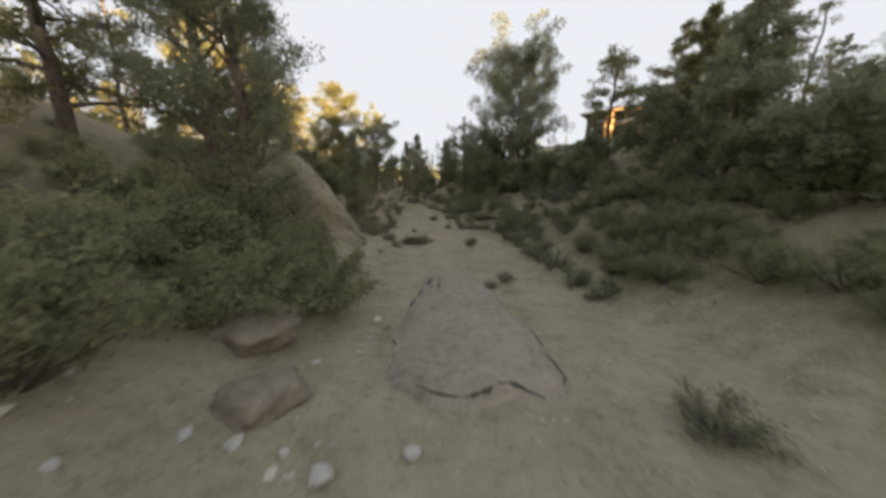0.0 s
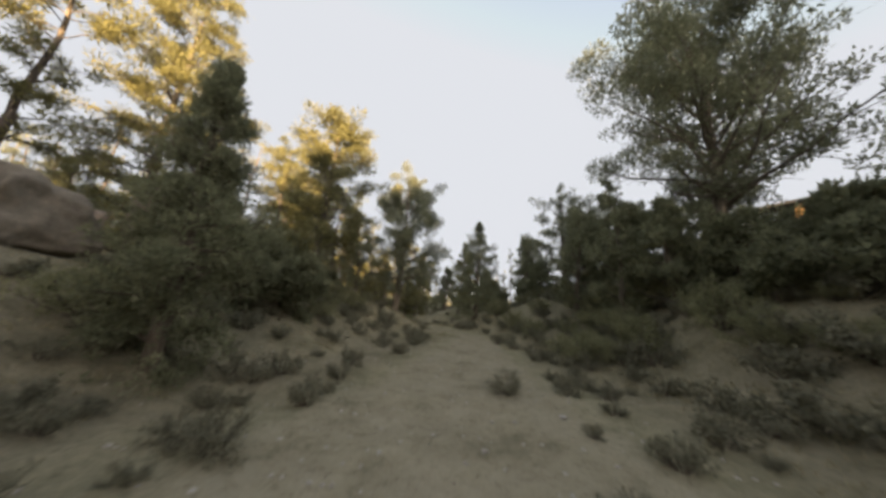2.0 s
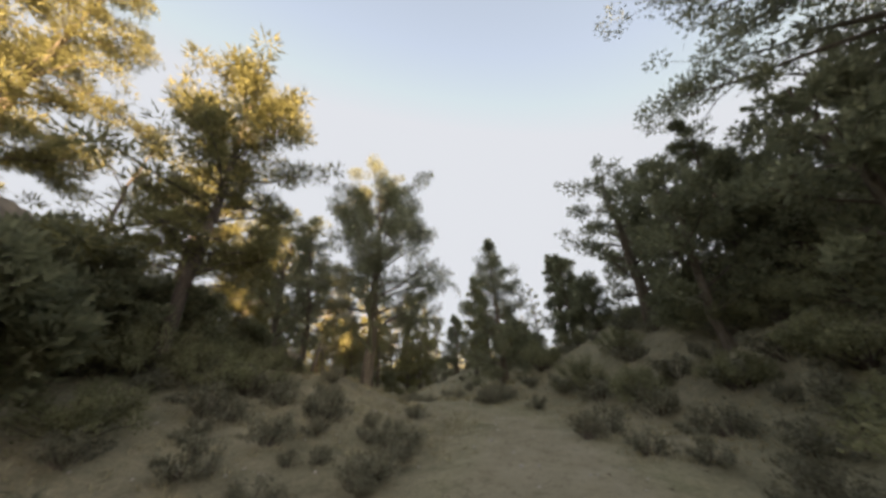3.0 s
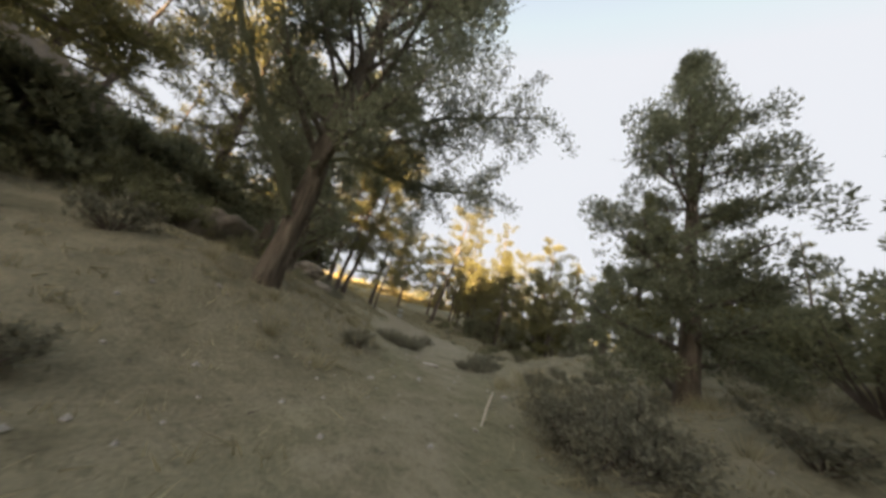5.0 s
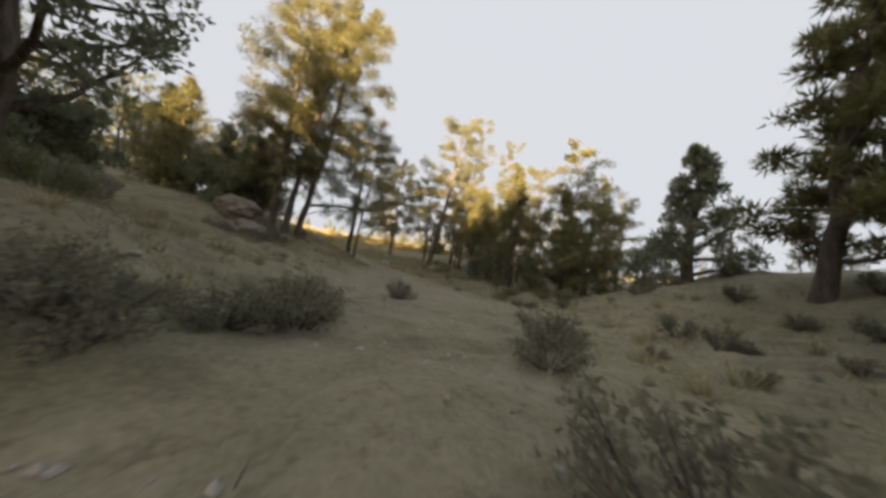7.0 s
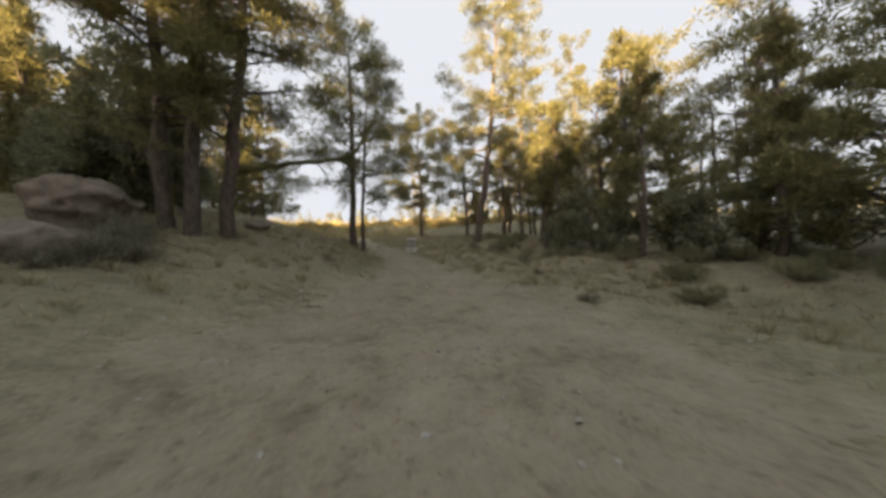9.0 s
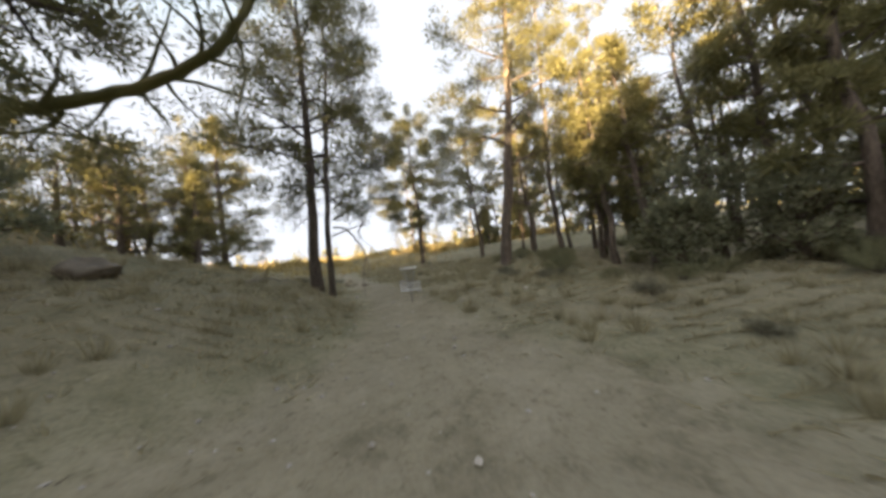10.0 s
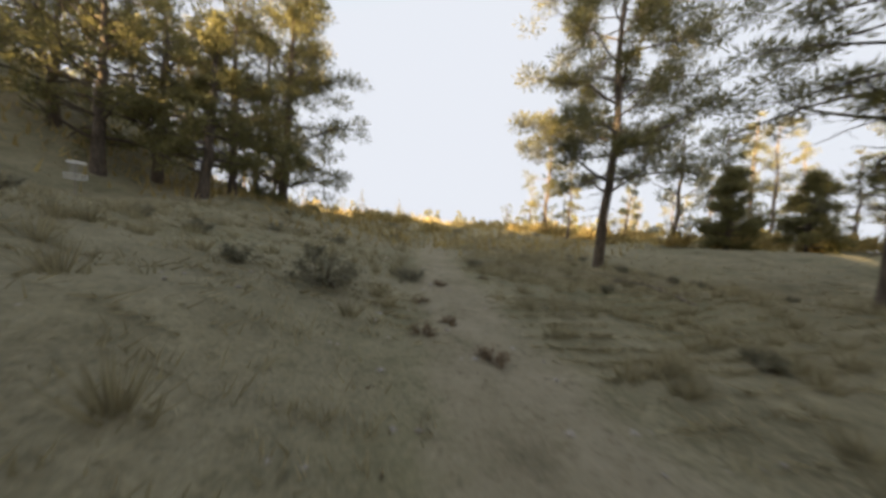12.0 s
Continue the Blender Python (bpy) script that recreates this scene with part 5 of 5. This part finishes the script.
def disc_basket(x, y, scale=1.0, turn=0.0, sink=0.0):
    """A chain basket for disc golf: pole, chain holder with band, chains and wire tray."""
    top = holder("disc_golf_basket", (x, y, on_ground(x, y) - sink), "white disc golf basket with hanging steel chains on a pole", "disc golf basket", turn=turn)
    top.scale = (scale,) * 3
    H, R, RT = 1.28, 0.208, 0.248
    mesh_np("pole", *tube([(0, 0, -0.25), (0, 0, 0.6), (0, 0, H - 0.02)], [0.018, 0.018, 0.018], 12), M_POLE, top, True, "dull brown-grey steel pole")
    band = mesh_np("band", *ring(R, H - 0.055, 0.004, 48, 0.055), M_WHITE, top, False, "white band round the chain holder")
    mesh_np("inner_ring", *ring(R * 0.58, H - 0.012, 0.003, 36), M_WHITE, top, True)
    mesh_np("hub", *tube([(0, 0, H - 0.03), (0, 0, H + 0.008)], [0.028, 0.026], 14), M_WHITE, top, True)
    for k in range(6):
        a = 2 * np.pi * k / 6
        c, s = math.cos(a), math.sin(a)
        mesh_np("spoke", *tube([(0.03 * c, 0.03 * s, H - 0.006), (R * 0.58 * c, R * 0.58 * s, H - 0.010), (R * c, R * s, H - 0.03)], [0.0026] * 3, 6), M_WHITE, top, True)
    for k in range(14):
        a = 2 * np.pi * (k + 0.5) / 14
        r0 = R * (0.9 if k % 2 else 0.58)
        q = np.linspace(0, 1, 16)
        rr = r0 + (0.045 - r0) * q ** 2.2
        zz = H - 0.03 - 0.46 * q
        wig = 0.005 * np.where(np.arange(16) % 2, 1, -1)
        mesh_np("chain", *tube(np.stack([rr * math.cos(a) - wig * math.sin(a), rr * math.sin(a) + wig * math.cos(a), zz], 1), np.where(np.arange(16) % 2, 0.0075, 0.004), 5), M_STEEL, top, False, "galvanised chain")
    tray = mesh_np("tray", *joined([ring(RT, 0.87, 0.008), ring(RT, 0.785, 0.0055), ring(RT * 0.985, 0.705, 0.007), ring(RT * 0.62, 0.695, 0.0055), ring(RT * 0.3, 0.692, 0.0055)]), M_WHITE, top, True, "white wire catching tray")
    for k in range(20):
        a = 2 * np.pi * k / 20
        c, s = math.cos(a), math.sin(a)
        mesh_np("wire", *tube([(RT * c, RT * s, 0.87), (RT * c, RT * s, 0.785), (RT * 0.985 * c, RT * 0.985 * s, 0.705), (RT * 0.5 * c, RT * 0.5 * s, 0.694), (0.02 * c, 0.02 * s, 0.69)], [0.005] * 5, 5), M_WHITE, tray, True)
    return top


disc_basket(-31.78, 59.80, 1.32, 12, 0.52)
disc_basket(-48.5, 49.5, 1.0, 40, 0.2)


# ---- house on the ridge ----
def box(lo, hi, bevel=0.02):
    bm = bmesh.new()
    bmesh.ops.create_cube(bm, size=1.0)
    for v in bm.verts:
        v.co = Vector([lo[i] + (v.co[i] + 0.5) * (hi[i] - lo[i]) for i in range(3)])
    if bevel:
        bmesh.ops.bevel(bm, geom=list(bm.edges), offset=bevel, segments=1, affect="EDGES")
    return bm


HOUSE = (36.4, 68.0, 14.9)
house = holder("house", HOUSE, "modern timber house with a low dark roof on the ridge", "house", turn=-46)
part("wall", box((-3.4, 0, -3), (-2.6, 9, 4.4)), M_WALL, house, "dark timber cladding")
part("wall", box((6.0, 0.5, -3), (8.6, 9, 4.0)), M_WALL, house, "dark timber cladding")
part("wall", box((-2.6, 5.5, -3), (6.0, 9, 4.2)), M_WALL, house, "recessed dark wall behind the porch")
part("panel", box((1.0, -1.5, -0.4), (2.3, 0.4, 5.0)), M_PANEL, house, "warm cedar panel lit by low sun")
win = part("window", box((-2.5, 0.0, -0.4), (0.5, 0.3, 4.8)), M_FRAME, house, "tall window with white frame")
for a, b in ((-2.35, -1.1), (-0.9, 0.35)):
    for c, d in ((-0.2, 1.9), (2.1, 3.5), (3.7, 4.6)):
        part("pane", box((a, -0.03, c), (b, 0.12, d), 0.0), M_GLASS, win)
for px_ in (4.6, 7.4):
    part("post", box((px_, -1.2, -3), (px_ + 0.3, -0.9, 5.0)), M_WALL, house)
for lo, hi, slope in (((-4.6, -1.6, 0), (3.0, 10, 0.35), 0.05), ((3.0, -2.0, 0), (9.5, 10, 0.35), -0.06)):
    rb = box(lo, hi)
    for v in rb.verts:
        v.co.z += 5.4 + (v.co.x - 3.0) * slope
    part("roof", rb, M_ROOF, house, "low dark roof with wide eaves")
part("fascia", box((2.4, -2.15, 4.9), (4.4, -2.0, 5.5)), M_PANEL, house, "sunlit fascia board")
part("fascia", box((6.4, -2.15, 4.6), (8.4, -2.0, 5.1)), M_PANEL, house, "sunlit fascia board")
part("deck", box((-3.5, -2.2, -0.6), (9.0, 5.5, -0.35)), M_WALL, house, "timber deck")

# ---- boughs that stand out by themselves ----
def bough(host, points, r0, seed, leaves=0, name="limb", label="", leaf_mat=None, twigs=10):
    """A bough of a tree through places of the world, with side twigs and, if wanted, foliage."""
    rng = np.random.default_rng(seed)
    inv = np.array(host.matrix_world.inverted())
    p = np.array(points, float)
    t = np.linspace(0, len(p) - 1, 4 * len(p))
    q = np.stack([np.interp(t, np.arange(len(p)), p[:, c]) for c in range(3)], 1)
    q[1:-1] = 0.25 * q[:-2] + 0.5 * q[1:-1] + 0.25 * q[2:]
    q[1:-1] += rng.normal(size=(len(q) - 2, 3)) * 0.015
    q = q @ inv[:3, :3].T + inv[:3, 3]
    n = len(q)
    rad = r0 * np.linspace(1, 0.3, n)
    wood, tips = [tube(q, rad, 7)], []
    span = np.linalg.norm(q[-1] - q[0])
    for k in range(twigs):
        i = rng.integers(n // 4, n - 1)
        w = rng.normal(size=3) + (q[i + 1] - q[i]) / (np.linalg.norm(q[i + 1] - q[i]) + 1e-6) * 0.8
        tp, tr = branch(rng, q[i], w, span * rng.uniform(0.12, 0.3), rad[i] * 0.45, 0.6, 0.15, 5)
        wood.append(tube(tp, tr, 4))
        tips += [tp[4], tp[3], tp[2]]
    tips += [q[-1], q[-2], q[-3]]
    limb = mesh_np(name, *joined(wood), M_DEAD if not leaves else host.children[0].data.materials[0], host, True, label)
    if leaves:
        leaves = int(leaves * 3.2)
        tips = np.array(tips)
        d = rng.normal(size=(leaves, 3))
        d /= np.linalg.norm(d, axis=1)[:, None]
        c = tips[rng.integers(0, len(tips), leaves)] + d * rng.uniform(0, 0.26, (leaves, 1))
        mesh_np("foliage", *blades(c, d + [0, 0, 0.3], *((0.09, 0.02) if leaf_mat == M_NEEDLE else (0.07, 0.036)), rng), leaf_mat, limb)
    return limb


bpy.context.view_layer.update()
bough(fork, [(-34.8, 58.25, 3.5), (-34.4, 58.6, 3.4), (-33.95, 58.85, 2.85), (-33.6, 58.98, 2.35), (-33.45, 59.0, 2.12), (-33.38, 59.02, 1.85), (-33.36, 59.02, 1.55)], 0.04, 1, 0, "dead_limb", "dead limb arching down to the grass", None, 0)
bough(fork, [(-33.5, 58.99, 2.15), (-33.58, 58.9, 1.75), (-33.62, 58.86, 1.3), (-33.64, 58.84, 0.6)], 0.025, 2, 0, "dead_limb", "dead forked twig hanging to the grass", None, 0)
bough(fork, [(-34.8, 58.2, 3.15), (-34.5, 58.6, 3.3), (-34.2, 59.1, 3.42), (-33.9, 59.45, 3.45)], 0.035, 3, 0, "dead_limb", "bare grey limb", None, 5)
bough(fork, [(-34.8, 58.3, 3.8), (-34.5, 58.8, 4.1), (-34.15, 59.3, 4.4), (-33.7, 59.9, 4.45), (-33.4, 60.5, 4.35)], 0.06, 4, 900, "limb", "", M_NEEDLE, 14)
bough(clump_pine, [(-30.25, 51.7, 4.15), (-29.9, 52.6, 4.35), (-29.4, 53.7, 4.55), (-28.5, 54.7, 4.5), (-27.6, 55.4, 4.5), (-27.35, 55.9, 5.3), (-27.2, 56.3, 6.2)], 0.12, 6, 620, "limb", "", M_NEEDLE, 26)
bough(clump_pine, [(-30.2, 51.7, 3.4), (-29.7, 52.5, 3.9), (-29.3, 53.3, 4.0), (-29.1, 54.2, 3.8)], 0.04, 7, 500, "limb", "", M_NEEDLE, 14)
bough(bt, [(-9.29, 41.4, 4.2), (-9.1, 42.0, 4.75), (-8.75, 43.1, 4.65), (-8.1, 44.1, 4.75), (-7.38, 45.0, 4.96)], 0.07, 8, 2600, "limb", "", M_JUN, 36)
bough(bt, [(-9.29, 41.4, 5.2), (-8.92, 42.74, 6.06), (-7.8, 44.3, 6.9), (-6.71, 45.54, 7.32)], 0.07, 9, 2400, "limb", "", M_JUN, 34)
bough(bt, [(-9.3, 41.3, 3.2), (-9.0, 40.4, 4.6), (-8.6, 39.4, 6.0), (-8.3, 38.5, 7.2)], 0.09, 10, 1500, "limb", "", M_JUN, 20)
bough(bt, [(-9.3, 41.4, 3.0), (-10.3, 41.2, 4.2), (-11.4, 40.6, 5.4)], 0.08, 11, 900, "limb", "", M_JUN, 14)
bough(fork, [(-34.2, 59.1, 3.42), (-34.45, 59.4, 3.62), (-35.02, 59.25, 3.3), (-35.55, 59.6, 3.08), (-36.05, 60.28, 2.59)], 0.03, 21, 0, "dead_limb", "dead limb drooping over the trail", None, 6)
bough(fork, [(-35.3, 59.4, 3.18), (-35.5, 59.4, 2.99), (-35.93, 59.81, 2.6)], 0.016, 22, 0, "dead_limb", "thin dead limb drooping over the trail", None, 4)
bough(dt, [(-35.45, 57.76, 4.77), (-35.22, 57.33, 4.58), (-34.88, 56.86, 4.11), (-34.46, 56.58, 3.75)], 0.04, 31, 150, "limb", "", M_NEEDLE, 14)
bough(dt, [(-35.45, 57.73, 4.27), (-35.23, 57.35, 3.92), (-35.03, 56.99, 3.65), (-34.85, 56.78, 3.29)], 0.025, 32, 0, "dead_limb", "bare grey limb", None, 8)
bough(dt, [(-35.46, 57.8, 5.23), (-35.03, 57.41, 5.13), (-34.49, 56.95, 4.7), (-33.95, 56.68, 3.98)], 0.045, 33, 420, "limb", "", M_NEEDLE, 20)
bough(dt, [(-35.47, 57.88, 5.44), (-35.36, 58.82, 5.86), (-35.0, 59.89, 5.92), (-34.65, 60.62, 5.57)], 0.05, 34, 420, "limb", "", M_NEEDLE, 22)
bough(fork, [(-34.81, 58.32, 4.23), (-34.75, 58.91, 4.87), (-34.56, 59.58, 5.22), (-34.22, 60.36, 5.63)], 0.035, 35, 300, "limb", "", M_NEEDLE, 18)

# a bleached stick standing among the sage
stick = mesh_np("stick", *tube([(-5.42, 43.62, on_ground(-5.42, 43.62) - 0.05), (-5.40, 43.64, on_ground(-5.42, 43.62) + 0.2), (-5.36, 43.66, on_ground(-5.42, 43.62) + 0.42)], [0.018, 0.016, 0.014], 8), M_BLEACHED, None, True)
tagged(stick, "pale bleached stick standing upright beside the trail", "stick")

# fallen branches
for n, (a, b, c) in enumerate((((-34.4, 55.2), (-35.6, 56.0), (-36.4, 57.2)), ((-41.0, 66.5), (-42.5, 66.9), (-44.0, 67.0)), ((-5.6, 45.2), (-5.1, 45.9), (-4.6, 46.1)))):
    rng = np.random.default_rng(300 + n)
    pts = [(x, y, on_ground(x, y) + h) for (x, y), h in zip((a, b, c), (0.03, 0.14, 0.1))]
    q = np.stack([np.interp(np.linspace(0, 2, 12), [0, 1, 2], np.array(pts)[:, k]) for k in range(3)], 1) + rng.normal(size=(12, 3)) * 0.02
    wood = [tube(q, np.linspace(*((0.016, 0.006) if n == 2 else (0.04, 0.012)), 12), 7)]
    for k in range(6):
        tp, tr = branch(rng, q[rng.integers(2, 10)], rng.normal(size=3) * [1, 1, 0.4] + [0, 0, 0.3], 0.2 if n == 2 else 0.6, 0.006 if n == 2 else 0.014, 0.5, 0.1, 5)
        wood.append(tube(tp, tr, 4))
    tagged(mesh_np("fallen_branch", *joined(wood), M_DEAD, None, True), "grey fallen branch lying in the dry grass", "branch", "fallen branches")
